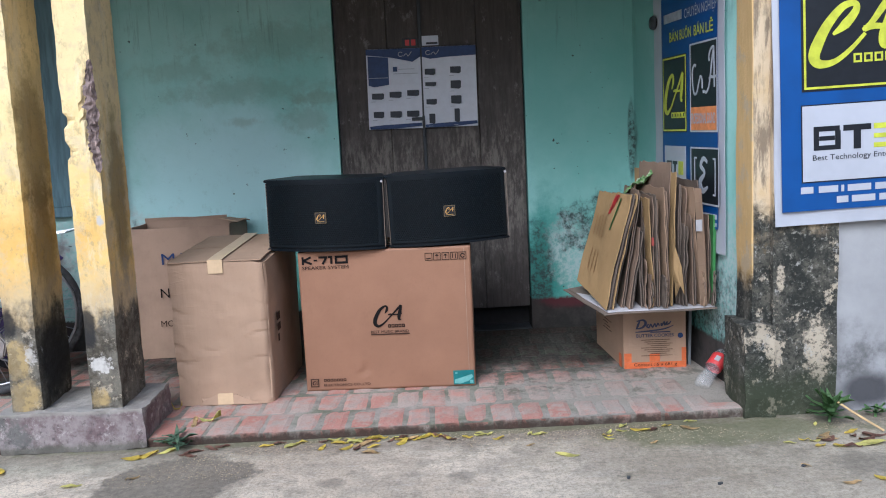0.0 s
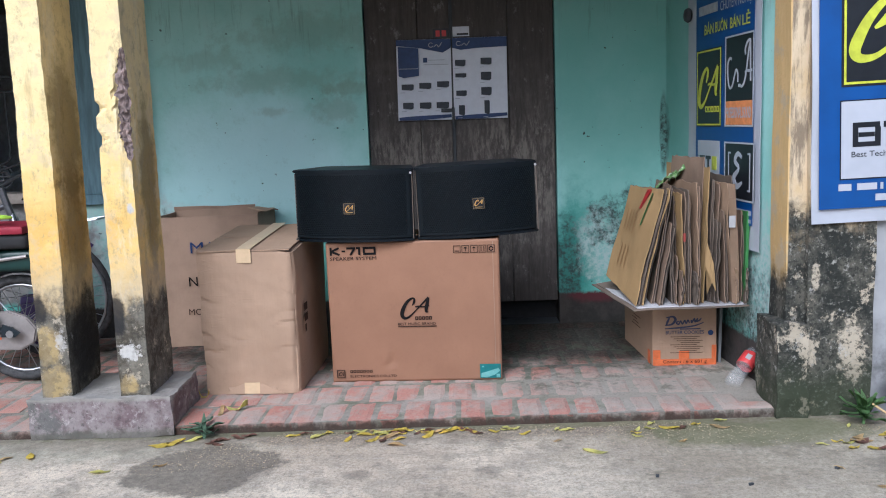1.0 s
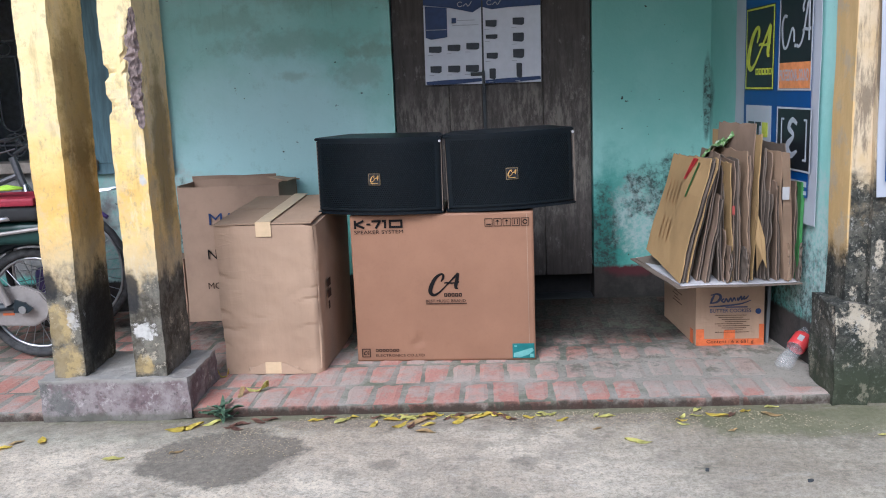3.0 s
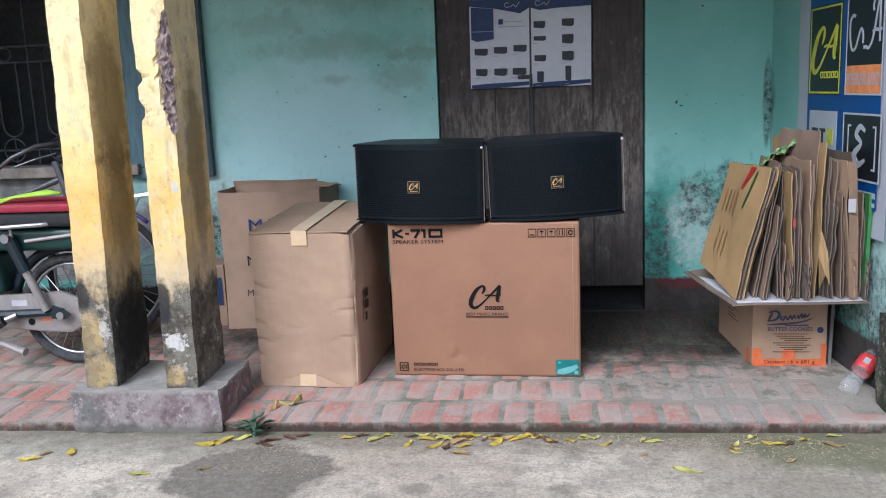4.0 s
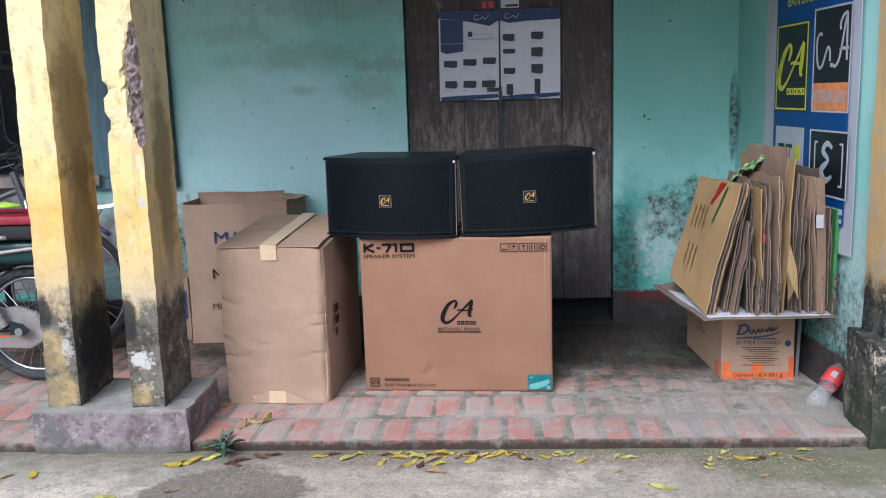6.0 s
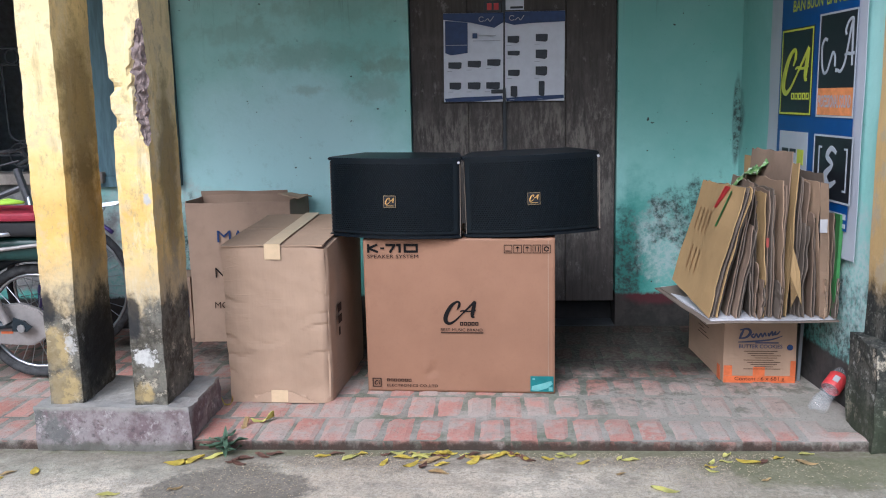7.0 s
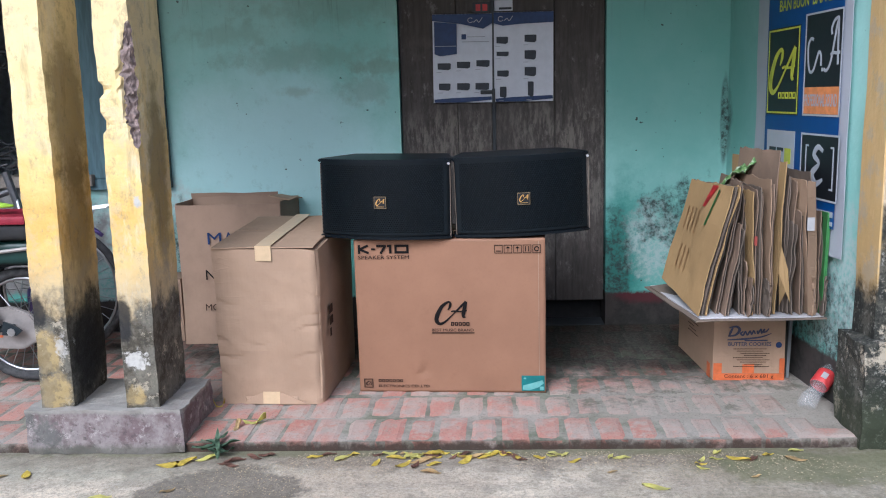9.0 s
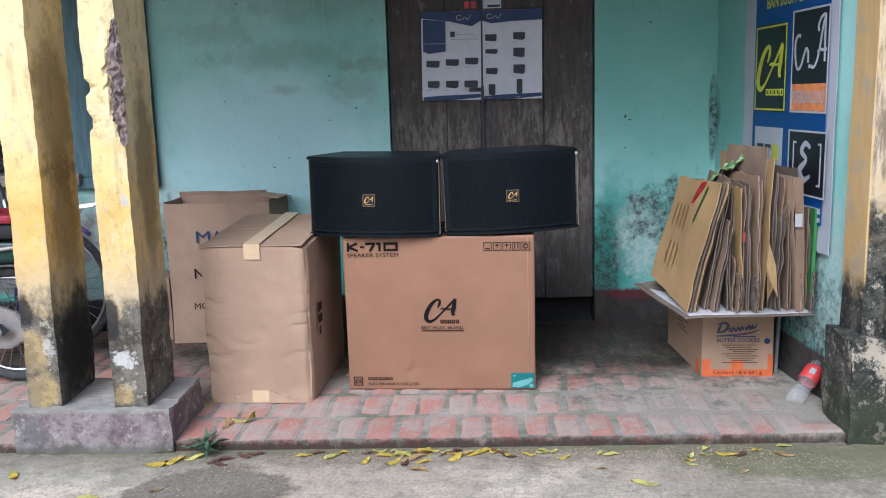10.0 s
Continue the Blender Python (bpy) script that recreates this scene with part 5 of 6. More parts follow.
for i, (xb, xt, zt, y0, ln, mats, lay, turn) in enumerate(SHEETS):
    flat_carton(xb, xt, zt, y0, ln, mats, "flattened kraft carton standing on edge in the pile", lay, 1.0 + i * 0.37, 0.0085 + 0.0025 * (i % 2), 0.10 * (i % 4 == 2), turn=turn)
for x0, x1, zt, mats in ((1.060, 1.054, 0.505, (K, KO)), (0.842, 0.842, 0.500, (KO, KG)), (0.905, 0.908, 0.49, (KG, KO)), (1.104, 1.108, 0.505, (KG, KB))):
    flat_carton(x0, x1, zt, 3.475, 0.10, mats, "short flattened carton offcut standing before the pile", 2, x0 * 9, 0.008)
fold = bmesh.new()
vs = [fold.verts.new((x, 3.4785 + 0.003 * noise.noise(Vector((x * 30, z * 9, 1))), z)) for x, z in ((1.050, 0.362), (1.080, 0.362), (1.073, 0.60), (1.058, 0.845), (1.030, 0.850), (1.040, 0.60))]
fold.faces.new(vs)
bmesh.ops.solidify(fold, geom=fold.faces[:], thickness=-0.004)
single("carton_side", fold, KRAFT, "folded tan carton side with a white label", "cardboard", "pile of flattened cartons")
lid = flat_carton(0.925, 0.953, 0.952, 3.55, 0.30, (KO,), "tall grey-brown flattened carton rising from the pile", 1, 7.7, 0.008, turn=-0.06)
tag = thing("paper_label", pose(1.038, 3.4715, 0.70), "small white paper label stuck to a flattened carton", "label")
part("paper", rough_up(rect(-0.006, 0.020, -0.028, 0.02, 0, 0.001), 0.001, 20), WHITE_BOARD, tag)
tag = thing("paper_label", pose(0.853, 3.483, 0.64), "small red printed label stuck to a flattened carton", "label")
part("paper", rect(0, 0.010, -0.020, 0.014, 0, 0.001), DULL_RED, tag)
torn = bmesh.new()
vs = [torn.verts.new(p) for p in ((0.93, 3.472, 0.70), (0.944, 3.468, 0.62), (0.972, 3.470, 0.53), (0.984, 3.474, 0.41), (0.966, 3.470, 0.45), (0.945, 3.470, 0.40), (0.940, 3.474, 0.52))]
torn.faces.new(vs)
bmesh.ops.solidify(torn, geom=torn.faces[:], thickness=0.003)
single("torn_cardboard", torn, KRAFT_YELLOW, "torn pale strip of cardboard hanging from the pile", "cardboard")
gb = bmesh.new()
bmesh.ops.create_grid(gb, x_segments=22, y_segments=14, size=0.5)
for v in gb.verts:
    a, b = v.co.x + 0.5, v.co.y + 0.5
    crumple = 0.018 * noise.noise(Vector((a * 7, b * 5, 0))) + 0.012 * abs(noise.noise(Vector((a * 16 + b * 5, b * 12, 3))))
    v.co = Vector((0.80 + 0.13 * a + 0.015 * noise.noise(Vector((a * 5, b * 4, 6))), 3.71 + 0.12 * b, 0.80 + 0.12 * a ** 0.8 - 0.02 * b + crumple + 0.02 * math.sin(7 * a) * (1 - b)))
bmesh.ops.solidify(gb, geom=gb.faces[:], thickness=0.002)
single("packing_film", gb, OLIVE, "crumpled pale green packing film tucked behind the pile", "packaging")
gr = thing("green_carton", pose(1.104, 3.492, 0.356, 0, 1, 0), "flattened carton with a green printed side", "cardboard", "pile of flattened cartons")
part("panel", rough_up(box(0, 0.012, 0, 0.33, 0, 0.375, cuts=5), 0.003, 6), GREEN, gr)
bd = single("leaning_board", rough_up(box(-0.012, 0.0, 0, 0.16, 0, 0.30, cuts=4), 0.002, 5), GREY_BOARD, "grey-white board standing beside the biscuit carton", "board", m=pose(1.085, 3.74, FLOOR, 0, 2, 0))

# plastic bottle lying against the pier
bt = thing("plastic_bottle", pose(1.078, 3.44, 0.086, 0, 0, 0) @ pose(0, 0, 0, -30, 50, 0) @ Matrix.Diagonal((0.85, 0.85, 0.85, 1)), "crushed clear plastic bottle with a red label", "bottle")
bm = lathe([(0.0001, -0.10), (0.025, -0.10), (0.036, -0.09), (0.038, -0.05), (0.033, -0.01), (0.037, 0.03), (0.037, 0.10), (0.030, 0.125), (0.013, 0.15), (0.013, 0.165), (0.0001, 0.165)], 20)
part("body", rough_up(bm, 0.012, 22, 4), CLEAR, bt, smooth=True)
part("label_band", rough_up(lathe([(0.0385, 0.028), (0.041, 0.032), (0.041, 0.098), (0.0385, 0.102)], 20), 0.004, 22, 4), RED, bt, "red label band", smooth=True)
part("label_print", moved(rect(-0.012, 0.012, 0.05, 0.08, -0.042), pose(0, 0, 0, 0, 0, -40)), WHITE_BOARD, bt)

# ---- posters on the door ----
def poster(m, w, h, left):
    ob = thing("poster", m, "white product catalogue poster with navy bands on the door", "poster", "posters on the door")
    bm = box(0, w, -0.0012, 0, 0, h, cuts=9)
    for v in bm.verts:
        v.co.y -= 0.005 * (noise.noise(Vector((v.co.x * 7, v.co.z * 7, 1.0 if left else 4.0))) + 0.5)
    part("sheet", bm, PAPER, ob)
    y = -0.0085
    part("header_band", flat([(0, h - 0.001), (0, h - 0.03), (w * 0.45, h - 0.045), (w * 0.85, h - 0.07), (w, h - 0.045), (w, h - 0.001)] if left else
                             [(0, h - 0.001), (0, h - 0.05), (w * 0.15, h - 0.062), (w * 0.45, h - 0.055), (w, h - 0.05), (w, h - 0.001)], y, 0.001), NAVY, ob, "navy printed band")
    part("footer_band", flat([(0.008, 0.001), (0.004, 0.016), (w * 0.3, 0.022), (w - 0.004, 0.028), (w - 0.002, 0.012), (w * 0.5, 0.001)], y, 0.001), NAVY, ob, "navy printed band")
    cx = w * (0.76 if left else 0.24)
    part("brand_mark", merge(ribbon([(cx - 0.035 + 0.012 * math.cos(radians(a)), h - 0.030 + 0.011 * math.sin(radians(a))) for a in range(40, 330, 32)], [0.003] * 10, y - 0.0015),
                             ribbon([(cx - 0.02, h - 0.04), (cx - 0.005, h - 0.028), (cx + 0.005, h - 0.04), (cx + 0.022, h - 0.018)], [0.003] * 4, y - 0.0015)), WHITE_BOARD, ob)
    if left:
        part("picture", flat([(0.008, h - 0.035), (0.008, h - 0.185), (0.035, h - 0.195), (0.115, h - 0.185), (0.115, h - 0.045)], y - 0.001, 0.001), NAVY, ob, "large dark blue cabinet picture")
        part("picture_line", rect(0.012, 0.112, h - 0.150, h - 0.147, y - 0.0022), GREY_PRINT, ob)
        part("symbol", rect(0.138, 0.160, h - 0.118, h - 0.094, y), NAVY, ob)
        part("small_print", merge(rect(0.165, 0.25, h - 0.108, h - 0.105, y), rect(0.14, 0.27, h - 0.131, h - 0.128, y)), GREY_PRINT, ob)
        spots = [(0.022 + 0.093 * i, 0.155 + 0.006 * i, 0.064, 0.032) for i in range(3)] + [(0.027 + 0.088 * i, 0.058, 0.056 + 0.005 * i, 0.034) for i in range(3)]
    else:
        spots = [(0.012, 0.272, 0.055, 0.033), (0.145, 0.276, 0.057, 0.036), (0.012, 0.214, 0.058, 0.022), (0.145, 0.196, 0.055, 0.044), (0.014, 0.118, 0.056, 0.030), (0.145, 0.118, 0.055, 0.044), (0.026, 0.012 + 0.006, 0.032, 0.054), (0.160, 0.020, 0.028, 0.074)]
    for x, z, pw, ph in spots:
        part("picture", flat([(x, z + ph * 0.12), (x, z + ph), (x + pw * 0.9, z + ph), (x + pw, z + ph * 0.92), (x + pw * 0.97, z + ph * 0.15), (x + pw * 0.8, z)], y, 0.001), DARK_PRINT, ob)
        part("small_print", rect(x - 0.006, x + 0.018, z - 0.012, z - 0.0095, y), GREY_PRINT, ob)
    return ob


poster(pose(-0.352, WALL + 0.017, 1.149, 0, 0.7, 0), 0.284, 0.415, True)
poster(pose(-0.058, WALL + 0.017, 1.146, 0, 0.4, 0), 0.282, 0.418, False)
lb = thing("door_label", pose(0, WALL + 0.028, 0), "small white paper label stuck above the posters", "label")
part("paper", rough_up(rect(-0.062, 0.035, 1.572, 1.622, 0, 0.001), 0.001, 20), PAPER, lb)
part("print_bar", rect(-0.03, 0.03, 1.578, 1.588, -0.002), DARK_PRINT, lb)
lb = thing("door_label", pose(0, WALL + 0.028, 0), "small dark red label stuck above the posters", "label")
part("paper", rect(-0.155, -0.072, 1.566, 1.615, 0, 0.001), BANNER_BLACK, lb)
part("print_bar", merge(rect(-0.14, -0.118, 1.575, 1.606, -0.002), rect(-0.108, -0.085, 1.575, 1.606, -0.002)), RED, lb)


# ---- banners ----
def sheet(w, h, bow, seed, cuts=14):
    bm = box(0, w, -0.002, 0, 0, h, cuts=cuts)
    for v in bm.verts:
        v.co.y -= bow * (0.5 + noise.noise(Vector((v.co.x * 4, v.co.z * 3, seed))))
    return bm


def frame_lines(x0, x1, z0, z1, t, y):
    return merge(rect(x0, x1, z1 - t, z1, y), rect(x0, x1, z0, z0 + t, y), rect(x0, x0 + t, z0 + t, z1 - t, y), rect(x1 - t, x1, z0 + t, z1 - t, y))


# front banner on the grey wall
fb = thing("advertising_banner", pose(1.212, 3.112, 0.722, 0, -1.3, 0), "blue and white vinyl shop banner hung on the grey wall", "banner")
part("vinyl", sheet(1.25, 1.24, 0.012, 2), BANNER_WHITE, fb, "white vinyl margin")
Y = -0.016
part("blue_field", rect(0.022, 1.22, 0.052, 1.22, Y), BANNER_BLUE, fb, "bright blue printed field")
part("black_panel", rect(0.098, 1.15, 0.478, 1.14, Y - 0.0015), BANNER_BLACK, fb, "black panel with yellow outline")
part("panel_outline", frame_lines(0.106, 1.142, 0.486, 1.132, 0.008, Y - 0.003), BANNER_YELLOW, fb)
for pts, widths in (
        (((0.210, 0.672), (0.255, 0.705), (0.292, 0.750), (0.288, 0.775), (0.245, 0.765), (0.190, 0.705), (0.150, 0.630), (0.143, 0.592), (0.165, 0.572), (0.215, 0.578), (0.270, 0.615), (0.325, 0.670)),
         (0.008, 0.034, 0.026, 0.020, 0.026, 0.034, 0.042, 0.040, 0.030, 0.020, 0.016, 0.012)),
        (((0.315, 0.680), (0.350, 0.708), (0.390, 0.760), (0.447, 0.825)), (0.012, 0.02, 0.026, 0.034)),
        (((0.447, 0.825), (0.425, 0.740), (0.395, 0.660), (0.392, 0.625), (0.420, 0.622)), (0.034, 0.046, 0.046, 0.028, 0.010)),
        (((0.320, 0.684), (0.350, 0.692), (0.400, 0.690), (0.460, 0.700)), (0.022, 0.022, 0.018, 0.012))):
    Y -= 0.0005
    part("brand_stroke", ribbon(pts, widths, Y - 0.003), BANNER_YELLOW, fb, "lime yellow brush stroke")
Y += 0.002
ring_blocks(0.283, 0.470, 0.570, 0.602, 5, Y - 0.003, fb, BANNER_YELLOW)
part("white_panel", rect(0.098, 0.60, 0.158, 0.428, Y - 0.0015), BANNER_WHITE, fb)
part("panel_outline", frame_lines(0.094, 0.604, 0.154, 0.432, 0.004, Y - 0.002), BANNER_BLACK, fb)
part("brand_block", merge(rect(0.138, 0.232, 0.335, 0.353, Y - 0.003), rect(0.158, 0.214, 0.302, 0.318, Y - 0.003), rect(0.138, 0.235, 0.268, 0.285, Y - 0.003), rect(0.138, 0.157, 0.285, 0.335, Y - 0.003), rect(0.215, 0.235, 0.285, 0.335, Y - 0.0035)), BANNER_BLACK, fb, "black block mark")
part("brand_block", merge(rect(0.245, 0.345, 0.332, 0.353, Y - 0.003), rect(0.282, 0.308, 0.266, 0.332, Y - 0.003)), BANNER_BLACK, fb, "black block mark")
part("brand_block", merge(rect(0.355, 0.45, 0.333, 0.352, Y - 0.003), rect(0.355, 0.45, 0.30, 0.316, Y - 0.003), rect(0.355, 0.45, 0.266, 0.283, Y - 0.003)), BANNER_YELLOW, fb, "lime block mark")
part("printed_text", letters("Best Technology Entertainment", 0.134, 0.226, 0.026, 0.40, Y - 0.003), BANNER_BLACK, fb)
for z0, spans in ((0.115, ((0.09, 0.135), (0.155, 0.225), (0.237, 0.247), (0.26, 0.345), (0.36, 0.41), (0.43, 0.60))), (0.075, ((0.22, 0.262), (0.275, 0.36), (0.375, 0.46), (0.475, 0.56)))):
    for a, b in spans:
        part("address_bar", rect(a, b, z0, z0 + 0.024, Y - 0.002), BANNER_WHITE, fb)

# side banner on the porch side wall, local x runs from the back towards the yard
ang = math.degrees(math.atan2(-1.0, 0.085))
sbn = thing("advertising_banner", pose(side_x(4.215) - 0.012, 4.215, 0.575, 0, 0, ang), "blue vinyl banner with brand panels on the side wall", "banner")
part("vinyl", sheet(0.80, 1.30, 0.008, 7), BANNER_WHITE, sbn, "white vinyl margin")
Y = -0.0125
part("blue_field", rect(0.125, 0.752, 0.10, 1.10, Y), BANNER_BLUE, sbn, "blue printed field")


def bx(y):
    return 4.215 - y


zz = 0.575
part("black_panel", rect(bx(4.075), bx(3.787), 1.07 - zz, 1.41 - zz, Y - 0.0015), BANNER_BLACK, sbn)
part("panel_outline", frame_lines(bx(4.072), bx(3.790), 1.075 - zz, 1.405 - zz, 0.007, Y - 0.003), BANNER_YELLOW, sbn)
brush_mark(bx(3.935), 0.665, 0.235, Y - 0.003, sbn, BANNER_YELLOW)
ring_blocks(bx(3.965), bx(3.80), 0.558, 0.584, 5, Y - 0.003, sbn, BANNER_YELLOW)
part("black_panel", rect(bx(3.735), bx(3.465), 1.175 - zz, 1.435 - zz, Y - 0.0015), BANNER_BLACK, sbn)
part("orange_panel", rect(bx(3.735), bx(3.465), 1.078 - zz, 1.175 - zz, Y - 0.0015), BANNER_ORANGE, sbn, "orange panel with white words")
part("panel_outline", frame_lines(bx(3.742), bx(3.458), 1.07 - zz, 1.442 - zz, 0.007, Y - 0.003), BANNER_WHITE, sbn)
part("printed_text", letters("PROFESSIONAL SOUND", bx(3.728), 1.105 - zz, 0.045, 0.25, Y - 0.003, bold=0.02), BANNER_WHITE, sbn)
for pts in (((3.672, 1.345), (3.695, 1.350), (3.715, 1.325), (3.712, 1.270), (3.695, 1.232), (3.668, 1.236), (3.645, 1.275), (3.628, 1.300), (3.612, 1.285), (3.610, 1.250)),
            ((3.588, 1.238), (3.568, 1.232), (3.545, 1.250), (3.528, 1.290), (3.505, 1.375), (3.492, 1.408), (3.520, 1.402), (3.540, 1.375), (3.535, 1.355)),
            ((3.492, 1.408), (3.490, 1.350), (3.488, 1.300), (3.486, 1.250)), ((3.540, 1.285), (3.520, 1.292), (3.500, 1.290), (3.470, 1.292))):
    part("brand_stroke", ribbon([(bx(a), b - zz) for a, b in pts], [0.011] * len(pts), Y - 0.003), BANNER_WHITE, sbn, "white pen stroke")
part("brand_dot", rect(bx(3.604), bx(3.592), 0.655, 0.668, Y - 0.003), BANNER_WHITE, sbn)
part("white_panel", rect(bx(4.06), bx(3.80), 0.80 - zz, 1.008 - zz, Y - 0.0015), BANNER_WHITE, sbn)
part("brand_block", merge(rect(bx(4.03), bx(3.97), 0.88 - zz, 0.94 - zz, Y - 0.003), rect(bx(3.955), bx(3.90), 0.925 - zz, 0.94 - zz, Y - 0.003), rect(bx(3.938), bx(3.918), 0.88 - zz, 0.925 - zz, Y - 0.003)), BANNER_BLACK, sbn)
part("brand_block", rect(bx(3.885), bx(3.83), 0.88 - zz, 0.94 - zz, Y - 0.003), BANNER_YELLOW, sbn)
part("black_panel", rect(bx(3.735), bx(3.45), 0.775 - zz, 1.0 - zz, Y - 0.0015), BANNER_BLACK, sbn)
part("panel_outline", frame_lines(bx(3.742), bx(3.445), 0.768 - zz, 1.007 - zz, 0.007, Y - 0.003), BANNER_WHITE, sbn)
part("brand_stroke", ribbon([(bx(3.56), 0.945 - zz), (bx(3.60), 0.96 - zz), (bx(3.63), 0.93 - zz), (bx(3.59), 0.90 - zz), (bx(3.64), 0.86 - zz), (bx(3.61), 0.825 - zz), (bx(3.555), 0.845 - zz)], [0.012, 0.02, 0.024, 0.014, 0.03, 0.026, 0.01], Y - 0.003), BANNER_WHITE, sbn)
for y0, y1, y2 in ((3.70, 3.693, 3.675), (3.48, 3.487, 3.505)):
    a, b, c = bx(y0), bx(y1), bx(y2)
    part("bracket_mark", merge(rect(min(a, b), max(a, b), 0.81 - zz, 0.965 - zz, Y - 0.003), rect(min(b, c), max(b, c), 0.958 - zz, 0.965 - zz, Y - 0.003), rect(min(b, c), max(b, c), 0.81 - zz, 0.817 - zz, Y - 0.003)), BANNER_WHITE, sbn)
for word, y0, wide in (("BÁN", 3.98, 0.105), ("BUÔN", 3.855, 0.130), ("BÁN", 3.695, 0.105), ("LẺ", 3.570, 0.075)):
    part("printed_text", letters(word, bx(y0), 1.472 - zz, 0.055, wide, Y - 0.003, bold=0.015), BANNER_YELLOW, sbn)
part("printed_bar", rect(bx(4.05), bx(3.83), 1.56 - zz, 1.60 - zz, Y - 0.003), GREY_PRINT, sbn)
part("printed_text", letters("CHUYÊN NGHIỆP", bx(3.80), 1.545 - zz, 0.065, 0.34, Y - 0.003), BANNER_WHITE, sbn)
part("address_bar", merge(rect(bx(3.62), bx(3.47), 0.715 - zz, 0.735 - zz, Y - 0.002), rect(bx(3.56), bx(3.47), 0.685 - zz, 0.70 - zz, Y - 0.002)), BANNER_WHITE, sbn)
hook = thing("wall_hook", pose(side_x(4.19) - 0.02, 4.19, 1.585, 0, 0, ang), "dark round hook holding the banner corner", "hook")
part("disc", moved(lathe([(0.0001, 0), (0.03, 0), (0.034, 0.01), (0.028, 0.022), (0.0001, 0.026)], 16), pose(0, 0, 0, 90)), IRON, hook, smooth=True)


# ---- bicycles behind the posts ----
def wheel(parent, cx, cz, r, tyre, rim_mat, spokes, y=0.0):
    w = part("wheel", tube(arc(cx, cz, r - tyre, 0, 348, 29, y), tyre, 8, True), TYRE, parent, "black rubber tyre", smooth=True)
    ring = r - tyre * 2 - 0.004
    part("rim", tube(arc(cx, cz, ring, 0, 348, 29, y), 0.008, 6, True), rim_mat, w, "bright steel rim", smooth=True)
    part("hub", moved(lathe([(0.0001, -0.05), (0.02, -0.05), (0.03, -0.03), (0.022, 0), (0.03, 0.03), (0.02, 0.05), (0.0001, 0.05)], 14), pose(cx, y, cz, 90)), STEEL, w, smooth=True)
    for k in range(spokes):
        a = k * math.tau / spokes
        b = a + (0.5 if k % 2 else -0.5)
        part("spoke", tube([(cx + 0.025 * math.cos(b), y + (0.03 if k % 4 < 2 else -0.03), cz + 0.025 * math.sin(b)), (cx + ring * math.cos(a), y, cz + ring * math.sin(a))], 0.0018, 4), STEEL, w)
    return w


eb = thing("electric_bicycle", pose(-2.04, 3.80, FLOOR, 0, 0, 0), "dark green electric bicycle with silver chain cover parked on the porch", "bicycle")
wheel(eb, 0, 0.25, 0.245, 0.021, STEEL, 28)
wheel(eb, -1.08, 0.25, 0.245, 0.021, STEEL, 28)
cover = bmesh.new()
pts = [(-0.46, 0.205), (-0.1, 0.17), (0.02, 0.165), (0.085, 0.20), (0.10, 0.26), (0.06, 0.315), (-0.02, 0.345), (-0.12, 0.335), (-0.46, 0.325)]
f = cover.faces.new([cover.verts.new((x, -0.085, z)) for x, z in pts])
g = bmesh.ops.extrude_face_region(cover, geom=[f])
for v in g["geom"]:
    if isinstance(v, bmesh.types.BMVert):
        v.co.y += 0.03
bmesh.ops.recalc_face_normals(cover, faces=cover.faces[:])
bmesh.ops.bevel(cover, geom=cover.edges[:], offset=0.006, segments=2, affect="EDGES")
ch = part("chain_cover", cover, SILVER, eb, "silver plastic chain cover")
part("cover_label", rect(-0.235, -0.165, 0.285, 0.31, -0.0855), WHITE_BOARD, ch)
part("cover_hole", moved(lathe([(0.0001, 0), (0.014, 0), (0.014, 0.004), (0.0001, 0.004)], 14), pose(-0.155, -0.086, 0.215, 90)), HOLE, ch)
part("orange_mark", rect(-0.11, -0.06, 0.218, 0.228, -0.0855), ORANGE, ch)
part("swing_arm", rough_up(tube([(-0.46, -0.10, 0.245), (-0.25, -0.105, 0.252), (0.0, -0.10, 0.262)], [0.022, 0.02, 0.016], 8), 0.001, 9), BLUE_BLACK, eb)
part("axle_plate", flat([(-0.04, 0.238), (0.02, 0.235), (0.045, 0.255), (0.01, 0.28), (-0.03, 0.295)], -0.118, 0.008), BLUE_BLACK, eb)
part("axle_nut", moved(lathe([(0.0001, -0.02), (0.017, -0.02), (0.017, 0.01), (0.0001, 0.01)], 8), pose(0.0, -0.12, 0.25, 90)), STEEL, eb)
part("shock_absorber", tube([(-0.185, -0.12, 0.575), (-0.13, -0.12, 0.44)], [0.026, 0.026], 12), BLUE_BLACK, eb, "black shock absorber sleeve")
part("shock_rod", tube([(-0.13, -0.12, 0.44), (-0.06, -0.12, 0.27)], [0.019, 0.016], 12), SILVER, eb)
part("shock_mount", moved(lathe([(0.0001, -0.02), (0.02, -0.02), (0.02, 0.02), (0.0001, 0.02)], 10), pose(-0.19, -0.13, 0.585, 90)), STEEL, eb)
part("pedal", rough_up(tube([(-0.335, -0.17, 0.185), (-0.24, -0.15, 0.235)], 0.02, 8), 0.002, 20), RUBBER, eb, "black rubber pedal")
part("crank", tube([(-0.24, -0.14, 0.24), (-0.20, -0.12, 0.255)], 0.012, 8), STEEL, eb)
part("kickstand", tube([(-0.40, -0.09, 0.20), (-0.30, -0.12, 0.14), (-0.16, -0.15, 0.10)], [0.014, 0.014, 0.018], 8), SILVER, eb)
